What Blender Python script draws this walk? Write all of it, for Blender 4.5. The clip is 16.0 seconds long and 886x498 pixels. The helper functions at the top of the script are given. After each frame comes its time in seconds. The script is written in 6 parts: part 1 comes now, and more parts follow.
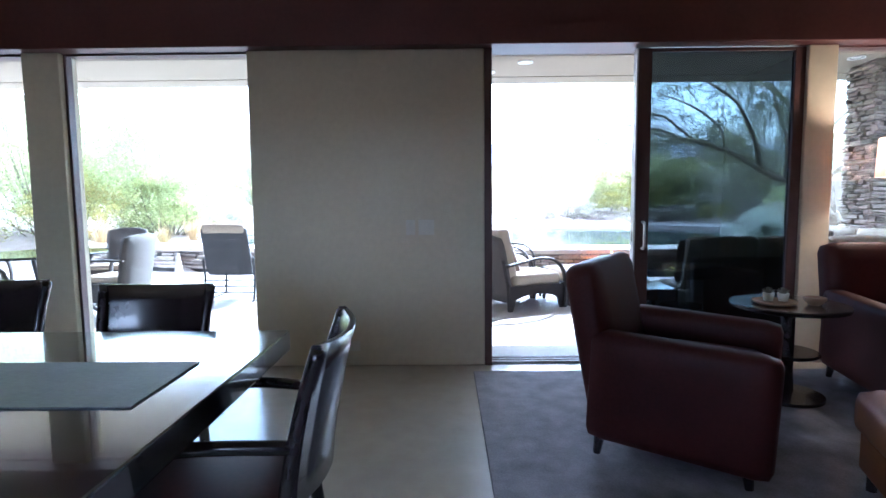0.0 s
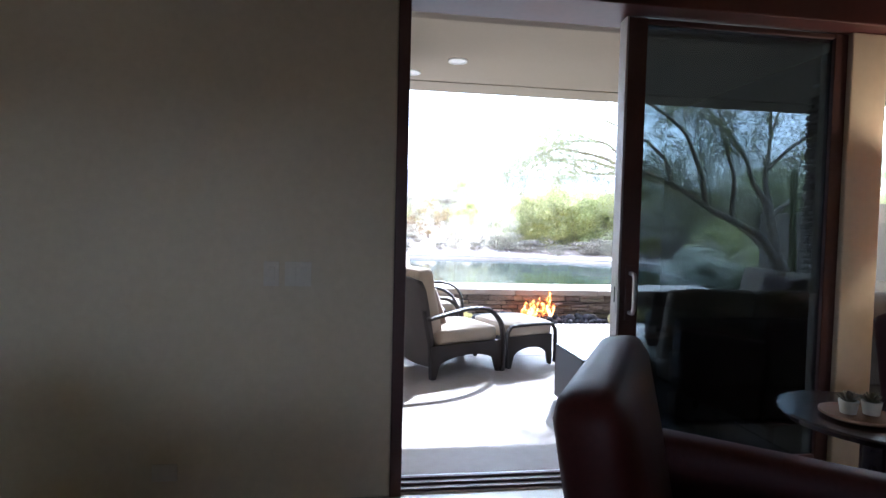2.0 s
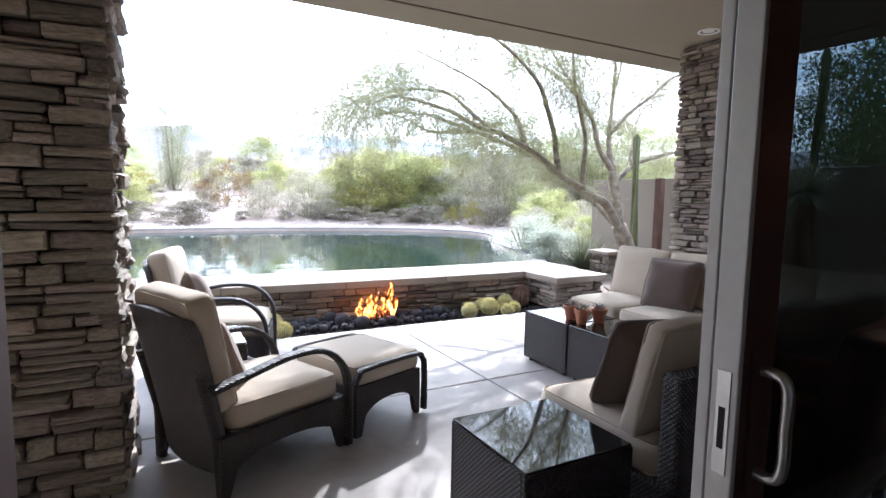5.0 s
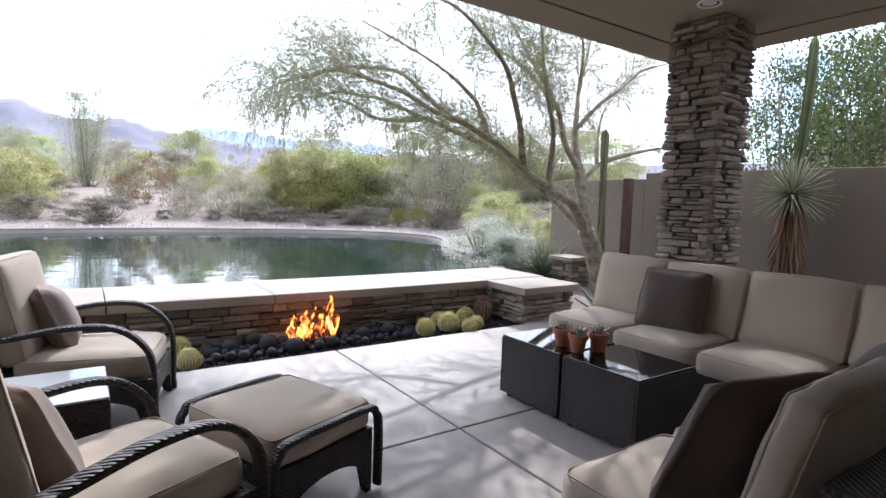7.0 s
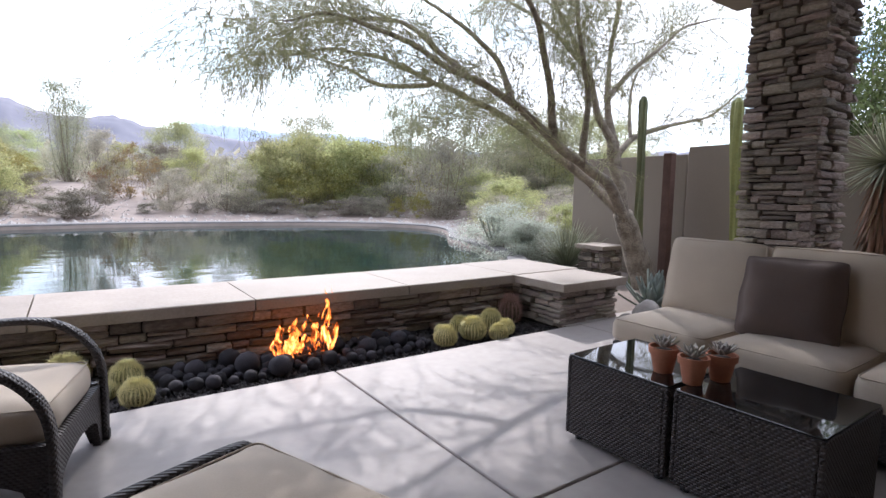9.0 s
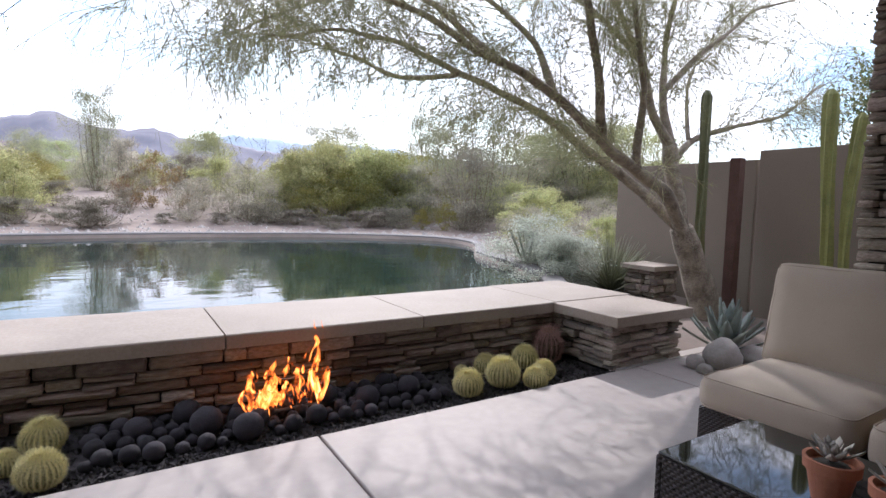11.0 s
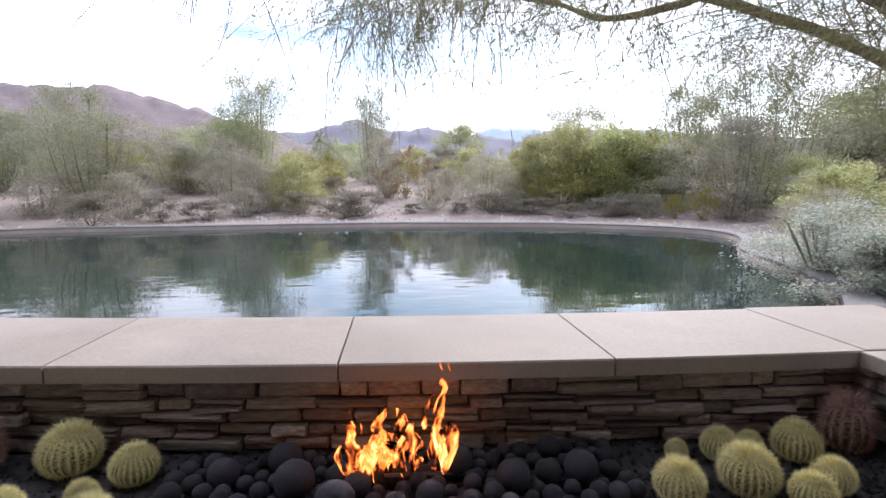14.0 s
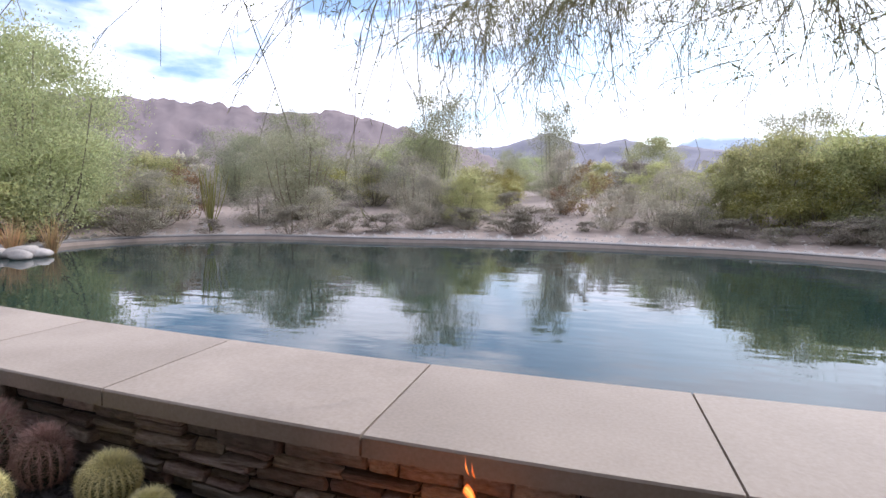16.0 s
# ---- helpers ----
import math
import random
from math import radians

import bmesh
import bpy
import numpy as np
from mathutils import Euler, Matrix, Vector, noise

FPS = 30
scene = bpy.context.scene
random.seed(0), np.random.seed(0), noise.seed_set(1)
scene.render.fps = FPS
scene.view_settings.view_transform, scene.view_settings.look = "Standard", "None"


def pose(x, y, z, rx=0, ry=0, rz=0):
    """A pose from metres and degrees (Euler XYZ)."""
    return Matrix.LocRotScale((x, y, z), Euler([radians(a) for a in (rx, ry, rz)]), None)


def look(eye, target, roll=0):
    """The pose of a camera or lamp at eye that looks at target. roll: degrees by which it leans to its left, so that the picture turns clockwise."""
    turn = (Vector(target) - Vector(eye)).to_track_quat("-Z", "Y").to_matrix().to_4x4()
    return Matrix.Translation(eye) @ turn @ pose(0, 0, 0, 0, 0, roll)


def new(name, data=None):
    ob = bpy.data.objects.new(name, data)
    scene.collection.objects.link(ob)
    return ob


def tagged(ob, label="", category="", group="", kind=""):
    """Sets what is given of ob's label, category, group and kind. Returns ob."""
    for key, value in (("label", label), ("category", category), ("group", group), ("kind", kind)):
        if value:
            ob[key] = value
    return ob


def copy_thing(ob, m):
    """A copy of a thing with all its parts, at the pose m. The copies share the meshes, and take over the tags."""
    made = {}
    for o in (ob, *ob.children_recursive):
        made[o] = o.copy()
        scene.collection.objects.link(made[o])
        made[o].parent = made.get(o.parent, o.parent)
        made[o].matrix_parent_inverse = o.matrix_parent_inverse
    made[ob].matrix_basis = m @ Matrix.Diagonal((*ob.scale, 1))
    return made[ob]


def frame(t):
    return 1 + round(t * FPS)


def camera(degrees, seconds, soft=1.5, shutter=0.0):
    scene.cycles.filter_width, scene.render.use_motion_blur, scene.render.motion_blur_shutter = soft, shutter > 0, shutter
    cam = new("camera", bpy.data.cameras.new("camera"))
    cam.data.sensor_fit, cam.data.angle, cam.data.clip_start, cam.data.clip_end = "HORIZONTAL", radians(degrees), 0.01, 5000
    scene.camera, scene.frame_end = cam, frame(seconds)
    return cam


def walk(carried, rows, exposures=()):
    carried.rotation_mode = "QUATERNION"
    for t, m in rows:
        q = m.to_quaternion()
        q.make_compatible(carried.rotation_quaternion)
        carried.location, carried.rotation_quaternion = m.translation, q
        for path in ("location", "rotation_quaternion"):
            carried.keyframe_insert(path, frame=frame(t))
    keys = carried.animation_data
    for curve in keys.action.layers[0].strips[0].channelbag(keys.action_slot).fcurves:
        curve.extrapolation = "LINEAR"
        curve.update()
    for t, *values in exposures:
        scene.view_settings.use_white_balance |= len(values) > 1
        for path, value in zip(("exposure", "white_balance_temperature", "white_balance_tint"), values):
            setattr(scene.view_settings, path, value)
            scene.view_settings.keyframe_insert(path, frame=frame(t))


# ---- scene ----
cam = camera(80.0, 16.0)
PATH = [
    (0, (-0.294, -4.02, 1.267), (-0.307, -2.028, 1.09), -0.54),
    (0.5, (-0.289, -3.624, 1.304), (-0.251, -1.631, 1.14), 0.3),
    (0.8, (-0.254, -3.463, 1.321), (-0.189, -1.469, 1.183), -0.11),
    (1.5, (-0.16, -3.013, 1.321), (-0.0, -1.022, 1.226), 1.46),
    (2, (-0.113, -2.518, 1.301), (0.158, -0.537, 1.227), 1.42),
    (2.5, (-0.113, -2.129, 1.309), (0.288, -0.171, 1.223), 2.12),
    (3, (-0.039, -1.705, 1.328), (0.492, 0.22, 1.21), 1.02),
    (3.5, (-0.032, -1.407, 1.342), (0.619, 0.479, 1.2), 1.07),
    (4, (0.148, -1.016, 1.354), (0.886, 0.834, 1.175), -0.19),
    (4.5, (0.195, -0.76, 1.386), (1.041, 1.041, 1.187), 0.41),
    (5, (0.217, -0.549, 1.413), (1.157, 1.205, 1.215), 1.01),
    (5.2, (0.24, -0.437, 1.414), (1.223, 1.294, 1.221), 1.3),
    (7.3, (0.651, 0.512, 1.321), (1.784, 2.149, 1.136), 1.86),
    (8, (0.746, 0.849, 1.278), (1.891, 2.476, 1.076), 1.64),
    (8.7, (0.935, 1.231, 1.22), (2.079, 2.858, 1.011), 1.04),
    (11, (1.568, 2.11, 1.19), (2.622, 3.801, 1.023), 1.3),
    (11.5, (1.704, 2.235, 1.174), (2.639, 3.995, 1.014), 1.88),
    (12, (1.891, 2.43, 1.165), (2.685, 4.257, 0.995), 2.27),
    (12.5, (2.013, 2.533, 1.172), (2.68, 4.41, 0.997), 1.76),
    (13, (2.157, 2.694, 1.182), (2.663, 4.618, 0.98), 1.07),
    (13.5, (2.277, 2.775, 1.197), (2.628, 4.732, 0.981), 0.12),
    (14, (2.386, 2.948, 1.203), (2.554, 4.929, 0.978), -0.22),
    (14.5, (2.541, 3.063, 1.218), (2.538, 5.052, 1.003), -0.98),
    (15, (2.631, 3.291, 1.224), (2.442, 5.272, 1.018), -0.24),
    (15.5, (2.749, 3.471, 1.235), (2.384, 5.428, 1.041), 0.2),
    (16, (2.901, 3.56, 1.287), (2.373, 5.481, 1.109), 0.72),
]
EXPO = [(0, 3.45, 4750, 11), (0.8, 3.3, 4850, 12), (1.5, 2.92, 5100, 13), (2.5, 2.32, 5350, 12), (3.5, 1.95, 5500, 12), (5, 1.64, 5600, 13), (7.3, 0.68, 5850, 16), (8.7, 0.55, 5900, 17), (11, 0.32, 6000, 19), (14, 0.28, 6000, 20), (16, 0.14, 6000, 20)]
walk(cam, [(t, look(eye, target, roll)) for t, eye, target, roll in PATH], [(t, e - 0.1, k, g) for t, e, k, g in EXPO])

# ---------- world, sun, exposure ----------
SUN_AZ, SUN_EL = radians(26), radians(37)     # from +y towards +x
sun_dir = Vector((math.sin(SUN_AZ) * math.cos(SUN_EL), math.cos(SUN_AZ) * math.cos(SUN_EL), math.sin(SUN_EL)))
sun = new("sun", bpy.data.lights.new("sun", "SUN"))
sun.data.energy, sun.data.angle, sun.data.color = 3.5, radians(0.6), (1.0, 0.95, 0.87)
sun.matrix_world = look(sun_dir * 50, (0, 0, 0))

world = bpy.data.worlds.new("sky")
scene.world = world
world.use_nodes = True
wn, wl = world.node_tree.nodes, world.node_tree.links
wbg = wn["Background"]
sky = wn.new("ShaderNodeTexSky")
sky.sky_type, sky.sun_disc = "NISHITA", False
sky.sun_elevation, sky.sun_rotation = SUN_EL, SUN_AZ
sky.dust_density = 2.0
wtc, wmap, wnoise, wramp, wmix = (wn.new(k) for k in ("ShaderNodeTexCoord", "ShaderNodeMapping", "ShaderNodeTexNoise", "ShaderNodeValToRGB", "ShaderNodeMixRGB"))
wmap.inputs["Scale"].default_value = (1.6, 1.6, 5.0)
wmap.inputs["Location"].default_value = (0.35, 0.1, 0.2)
wnoise.inputs["Scale"].default_value, wnoise.inputs["Detail"].default_value = 2.2, 7
wramp.color_ramp.elements[0].position, wramp.color_ramp.elements[1].position = 0.38, 0.55
wmix.inputs[2].default_value = (17.0, 17.6, 18.6, 1)   # thin bright cloud
wl.new(wtc.outputs["Generated"], wmap.inputs[0])
wl.new(wmap.outputs[0], wnoise.inputs["Vector"])
wl.new(wnoise.outputs["Fac"], wramp.inputs[0])
wl.new(wramp.outputs[0], wmix.inputs[0])
wgain = wn.new("ShaderNodeMixRGB")
wgain.blend_type, wgain.inputs[0].default_value, wgain.inputs[2].default_value = "MULTIPLY", 1.0, (1.25, 1.5, 1.65, 1)
wl.new(sky.outputs[0], wgain.inputs[1])
wl.new(wgain.outputs[0], wmix.inputs[1])
wl.new(wmix.outputs[0], wbg.inputs[0])
wbg.inputs[1].default_value = 0.12

# ---------- mesh helpers ----------
def obj(name, bm, mat, smooth=False):
    me = bpy.data.meshes.new(name)
    bm.to_mesh(me)
    bm.free()
    if smooth:
        me.polygons.foreach_set("use_smooth", [True] * len(me.polygons))
    if mat:
        me.materials.append(mat)
    return new(name, me)


def part(name, bm, mat, parent, label="", smooth=False):
    ob = obj(name, bm, mat, smooth)
    ob.parent = parent
    if label:
        ob["label"] = label
    return ob


def piece(name, me, parent, m):
    ob = new(name, me)
    ob.parent = parent
    ob.matrix_basis = m
    return ob


def thing(name, label, category, group="", kind="", at=None):
    ob = new(name)
    ob.empty_display_size = 0.1
    if at is not None:
        ob.matrix_basis = at
    return tagged(ob, label, category, group, kind)


def box(bm, x0, x1, y0, y1, z0, z1, bev=0.0, seg=2, m=None):
    r = bmesh.ops.create_cube(bm, size=1, matrix=Matrix.Translation(((x0 + x1) / 2, (y0 + y1) / 2, (z0 + z1) / 2)) @ Matrix.Diagonal((x1 - x0, y1 - y0, z1 - z0, 1)))
    vs = r["verts"]
    if bev:
        es = list({e for v in vs for e in v.link_edges})
        q = bmesh.ops.bevel(bm, geom=es, offset=bev, segments=seg, affect="EDGES", profile=0.5)
        vs = list({v for f in q["faces"] for v in f.verts} | {v for v in vs if v.is_valid})
    if m:
        bmesh.ops.transform(bm, matrix=m, verts=vs)
    return bm


def B(*a, **k):
    return box(bmesh.new(), *a, **k)


def rbox(bm, size, r, m=None, cuts=5, puff=0.0, sag=0.0, warp=0.0, seed=0, knife=0.0):
    """A soft block about its centre: rounded by r, swollen by puff, thinned to its rim by knife, its top edge dipped by sag, wrinkled by warp."""
    t = bmesh.new()
    bmesh.ops.create_cube(t, size=2)
    bmesh.ops.subdivide_edges(t, edges=t.edges, cuts=cuts, use_grid_fill=True)
    h = Vector(size) / 2
    r = min(r, *(h * 0.98))
    for v in t.verts:
        u = v.co.copy()
        u = Vector([math.copysign(abs(c) ** 0.75, c) for c in u])
        p = Vector((u.x * h.x, u.y * h.y, u.z * h.z))
        inner = Vector([max(-h[i] + r, min(h[i] - r, p[i])) for i in range(3)])
        d = p - inner
        q = inner + d.normalized() * r if d.length > 1e-9 else p
        f = (1 - u.x * u.x) * (1 - u.y * u.y)
        q.z += puff * f * u.z - sag * (1 - u.x * u.x) * 0.5 * max(u.z, 0)
        fy = (1 - u.x * u.x) * (1 - u.z * u.z)
        q.y += puff * 0.4 * fy * u.y
        q.x += puff * 0.4 * (1 - u.y * u.y) * (1 - u.z * u.z) * u.x
        q.z *= 1 - knife * max(abs(u.x), abs(u.y)) ** 5
        if warp:
            n = noise.noise_vector(q * 7 + Vector((seed * 3.1, seed, 0)))
            q += n * warp
        v.co = q
    if m:
        bmesh.ops.transform(t, matrix=m, verts=t.verts)
    me = bpy.data.meshes.new("tmp")
    t.to_mesh(me)
    t.free()
    bm.from_mesh(me)
    bpy.data.meshes.remove(me)
    return bm


def tube(bm, pts, radii, sides=6, caps=True):
    pts = [Vector(p) for p in pts]
    if not hasattr(radii, "__len__"):
        radii = [radii] * len(pts)
    ref = Vector((0.31, 0.47, 0.83))
    rings = []
    for i, p in enumerate(pts):
        d = (pts[min(i + 1, len(pts) - 1)] - pts[max(i - 1, 0)]).normalized()
        a = d.cross(ref)
        if a.length < 0.05:
            a = d.cross(Vector((1, 0, 0)))
        a.normalize()
        b = d.cross(a)
        rings.append([bm.verts.new(p + (a * math.cos(k * math.tau / sides) + b * math.sin(k * math.tau / sides)) * radii[i]) for k in range(sides)])
    for r0, r1 in zip(rings, rings[1:]):
        for k in range(sides):
            bm.faces.new((r0[k], r0[(k + 1) % sides], r1[(k + 1) % sides], r1[k]))
    if caps and sides > 2:
        bm.faces.new(rings[0][::-1])
        bm.faces.new(rings[-1])
    return bm


def cyl(bm, x, y, z0, z1, r0, r1=None, sides=20):
    return tube(bm, [(x, y, z0), (x, y, z1)], [r0, r0 if r1 is None else r1], sides)


def lathe(bm, prof, sides=24, x=0, y=0, z=0):
    rings = [[bm.verts.new((x + r * math.cos(k * math.tau / sides), y + r * math.sin(k * math.tau / sides), z + h)) for k in range(sides)] for r, h in prof]
    for a, b in zip(rings, rings[1:]):
        for k in range(sides):
            bm.faces.new((a[k], a[(k + 1) % sides], b[(k + 1) % sides], b[k]))
    bm.faces.new(rings[0][::-1])
    bm.faces.new(rings[-1])
    return bm


def bez(pts, n=10):
    """A smooth curve through the points."""
    pts = [Vector(p) for p in pts]
    out = []
    for i in range(len(pts) - 1):
        p0, p1, p2, p3 = pts[max(i - 1, 0)], pts[i], pts[i + 1], pts[min(i + 2, len(pts) - 1)]
        for k in range(n):
            t = k / n
            out.append(0.5 * ((2 * p1) + (p2 - p0) * t + (2 * p0 - 5 * p1 + 4 * p2 - p3) * t * t + (3 * p1 - p0 - 3 * p2 + p3) * t ** 3))
    out.append(pts[-1])
    return out


# ---------- materials ----------
def mat(name, c1, c2, rough=0.6, scale=3.0, fine=45.0, bump=0.15, metal=0.0, rnd=0.0, isl=0.0, spec=0.5, mixpos=(0.3, 0.7), dist=0.01, rough2=None, hue=0.0, sheen=0.0, coat=0.0):
    m = bpy.data.materials.new(name)
    m.use_nodes = True
    n, l = m.node_tree.nodes, m.node_tree.links
    b = n["Principled BSDF"]
    tc = n.new("ShaderNodeTexCoord")
    oi = n.new("ShaderNodeObjectInfo")
    add = n.new("ShaderNodeVectorMath")
    add.operation = "MULTIPLY_ADD"
    mul = n.new("ShaderNodeCombineXYZ")
    for i in range(3):
        l.new(oi.outputs["Random"], mul.inputs[i])
    add.inputs[1].default_value = (37.0, 23.0, 51.0)
    l.new(mul.outputs[0], add.inputs[0])
    l.new(tc.outputs["Object"], add.inputs[2])
    big, small = n.new("ShaderNodeTexNoise"), n.new("ShaderNodeTexNoise")
    big.inputs["Scale"].default_value, big.inputs["Detail"].default_value = scale, 5
    small.inputs["Scale"].default_value, small.inputs["Detail"].default_value = fine, 4
    for t in (big, small):
        l.new(add.outputs[0], t.inputs["Vector"])
    mixf = n.new("ShaderNodeMath")
    mixf.operation = "MULTIPLY_ADD"
    mixf.inputs[1].default_value = 0.35
    l.new(small.outputs["Fac"], mixf.inputs[0])
    sc = n.new("ShaderNodeMath")
    sc.operation = "MULTIPLY"
    sc.inputs[1].default_value = 0.65
    l.new(big.outputs["Fac"], sc.inputs[0])
    l.new(sc.outputs[0], mixf.inputs[2])
    ramp = n.new("ShaderNodeValToRGB")
    ramp.color_ramp.elements[0].position, ramp.color_ramp.elements[1].position = mixpos
    ramp.color_ramp.elements[0].color, ramp.color_ramp.elements[1].color = (*c1, 1), (*c2, 1)
    l.new(mixf.outputs[0], ramp.inputs[0])
    out = ramp.outputs[0]
    for amount, src in ((rnd, "obj"), (isl, "isl")):
        if amount:
            hsv = n.new("ShaderNodeHueSaturation")
            mr = n.new("ShaderNodeMapRange")
            mr.inputs["To Min"].default_value, mr.inputs["To Max"].default_value = 1 - amount, 1 + amount
            if src == "obj":
                val = oi.outputs["Random"]
            else:
                val = n.new("ShaderNodeNewGeometry").outputs["Random Per Island"]
            l.new(val, mr.inputs[0])
            l.new(mr.outputs[0], hsv.inputs["Value"])
            if hue:
                fr, mr2 = n.new("ShaderNodeMath"), n.new("ShaderNodeMapRange")
                fr.operation = "FRACT"
                sc2 = n.new("ShaderNodeMath")
                sc2.operation, sc2.inputs[1].default_value = "MULTIPLY", 7.31
                l.new(val, sc2.inputs[0])
                l.new(sc2.outputs[0], fr.inputs[0])
                mr2.inputs["To Min"].default_value, mr2.inputs["To Max"].default_value = 0.5 - hue, 0.5 + hue
                l.new(fr.outputs[0], mr2.inputs[0])
                l.new(mr2.outputs[0], hsv.inputs["Hue"])
            l.new(out, hsv.inputs["Color"])
            out = hsv.outputs[0]
    l.new(out, b.inputs["Base Color"])
    b.inputs["Metallic"].default_value = metal
    b.inputs["Specular IOR Level"].default_value = spec
    b.inputs["Sheen Weight"].default_value = sheen
    b.inputs["Coat Weight"].default_value = coat
    rr = n.new("ShaderNodeMapRange")
    rr.inputs["To Min"].default_value, rr.inputs["To Max"].default_value = rough, rough2 if rough2 is not None else min(1, rough + 0.15)
    l.new(big.outputs["Fac"], rr.inputs[0])
    l.new(rr.outputs[0], b.inputs["Roughness"])
    if bump:
        bp = n.new("ShaderNodeBump")
        bp.inputs["Strength"].default_value, bp.inputs["Distance"].default_value = bump, dist
        l.new(mixf.outputs[0], bp.inputs["Height"])
        l.new(bp.outputs[0], b.inputs["Normal"])
    return m


def wicker(name, c1, c2, pitch=0.011, rough=0.5):
    """Woven flat strands: over and under in a checker, with dark gaps."""
    m = mat(name, c1, c2, rough, 6, 90, 0)
    n, l = m.node_tree.nodes, m.node_tree.links
    b = n["Principled BSDF"]
    tc, sep = n.new("ShaderNodeTexCoord"), n.new("ShaderNodeSeparateXYZ")
    l.new(tc.outputs["Object"], sep.inputs[0])
    def math_node(op, a, v=None):
        q = n.new("ShaderNodeMath")
        q.operation = op
        for i, s in enumerate((a, v)):
            if s is None:
                continue
            if isinstance(s, (int, float)):
                q.inputs[i].default_value = s
            else:
                l.new(s, q.inputs[i])
        return q.outputs[0]
    side = math_node("ADD", sep.outputs[0], sep.outputs[1])
    k = math.pi / pitch
    h = math_node("MULTIPLY", math_node("SINE", math_node("MULTIPLY", side, k)), math_node("SINE", math_node("MULTIPLY", sep.outputs[2], k)))
    ribs = math_node("ABSOLUTE", math_node("SINE", math_node("MULTIPLY", sep.outputs[2], k)))
    hh = math_node("ADD", h, ribs)
    bp = n.new("ShaderNodeBump")
    bp.inputs["Strength"].default_value, bp.inputs["Distance"].default_value = 0.9, 0.004
    l.new(hh, bp.inputs["Height"])
    l.new(bp.outputs[0], b.inputs["Normal"])
    return m


def glass(name, tint, gloss=1.0, base=0.04):
    m = bpy.data.materials.new(name)
    m.use_nodes = True
    n, l = m.node_tree.nodes, m.node_tree.links
    n.remove(n["Principled BSDF"])
    tr, gl, lw, pw, mx = (n.new(k) for k in ("ShaderNodeBsdfTransparent", "ShaderNodeBsdfGlossy", "ShaderNodeLayerWeight", "ShaderNodeMath", "ShaderNodeMixShader"))
    tr.inputs[0].default_value = (*tint, 1)
    gl.inputs["Roughness"].default_value = 0.0
    gl.inputs[0].default_value = (gloss, gloss, gloss, 1)
    pw.operation, pw.inputs[1].default_value = "POWER", 4.5
    sc = n.new("ShaderNodeMath")
    sc.operation, sc.inputs[1].default_value, sc.inputs[2].default_value = "MULTIPLY_ADD", 1.0 - base, base
    l.new(lw.outputs["Facing"], pw.inputs[0])
    l.new(pw.outputs[0], sc.inputs[0])
    l.new(sc.outputs[0], mx.inputs[0])
    l.new(tr.outputs[0], mx.inputs[1])
    l.new(gl.outputs[0], mx.inputs[2])
    l.new(mx.outputs[0], n["Material Output"].inputs[0])
    return m


PLASTER = mat("plaster", (0.58, 0.50, 0.36), (0.68, 0.595, 0.44), 0.75, 1.2, 25, 0.12)
# tan stucco set darker, with the garden wall's deep shade put into the colour
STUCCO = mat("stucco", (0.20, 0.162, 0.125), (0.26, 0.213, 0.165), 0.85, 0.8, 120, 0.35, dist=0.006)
SOFFIT = mat("soffit_stucco", (0.29, 0.245, 0.185), (0.35, 0.30, 0.23), 0.85, 0.7, 90, 0.25, dist=0.004)
BEAMWOOD = mat("red_brown_wood", (0.060, 0.016, 0.016), (0.105, 0.030, 0.028), 0.35, 2.2, 30, 0.08)
FRAMEWOOD = mat("door_frame", (0.065, 0.028, 0.024), (0.10, 0.046, 0.04), 0.42, 3, 40, 0.06)
ALU = mat("painted_aluminium", (0.52, 0.50, 0.49), (0.60, 0.58, 0.56), 0.4, 4, 60, 0.03, metal=0.3)
STEEL = mat("brushed_steel", (0.55, 0.54, 0.53), (0.65, 0.64, 0.62), 0.28, 5, 80, 0.02, metal=1.0)
CONC_IN = mat("polished_concrete", (0.38, 0.34, 0.28), (0.50, 0.455, 0.38), 0.14, 0.9, 9, 0.015, rough2=0.32)
CONC = mat("patio_concrete", (0.32, 0.283, 0.255), (0.42, 0.375, 0.345), 0.55, 0.7, 14, 0.06, rnd=0.04, rough2=0.75)
CAPST = mat("cast_cap_stone", (0.235, 0.19, 0.148), (0.375, 0.315, 0.26), 0.65, 1.3, 60, 0.10, rnd=0.05, mixpos=(0.30, 0.68))
STONE = mat("ledge_stone", (0.17, 0.135, 0.11), (0.40, 0.335, 0.28), 0.75, 6, 38, 0.7, rnd=0.42, hue=0.025, dist=0.012, mixpos=(0.32, 0.68))
MORTAR = mat("dark_joint", (0.03, 0.027, 0.024), (0.05, 0.045, 0.04), 0.9, 8, 60, 0.3)
# invented dark finish for the unseen walls, cuts light bounced about the room
DIMWALL = mat("bounce_cutting_wall", (0.050, 0.030, 0.020), (0.095, 0.058, 0.038), 0.5, 2.0, 30, 0.06)
GLASS_D = glass("tinted_door_glass", (0.25, 0.285, 0.305), base=0.06)
GLASS_W = glass("window_glass", (0.93, 0.95, 0.94))
EARTH = mat("desert_earth", (0.155, 0.12, 0.098), (0.285, 0.228, 0.192), 0.9, 0.35, 4.0, 0.6, dist=0.08)

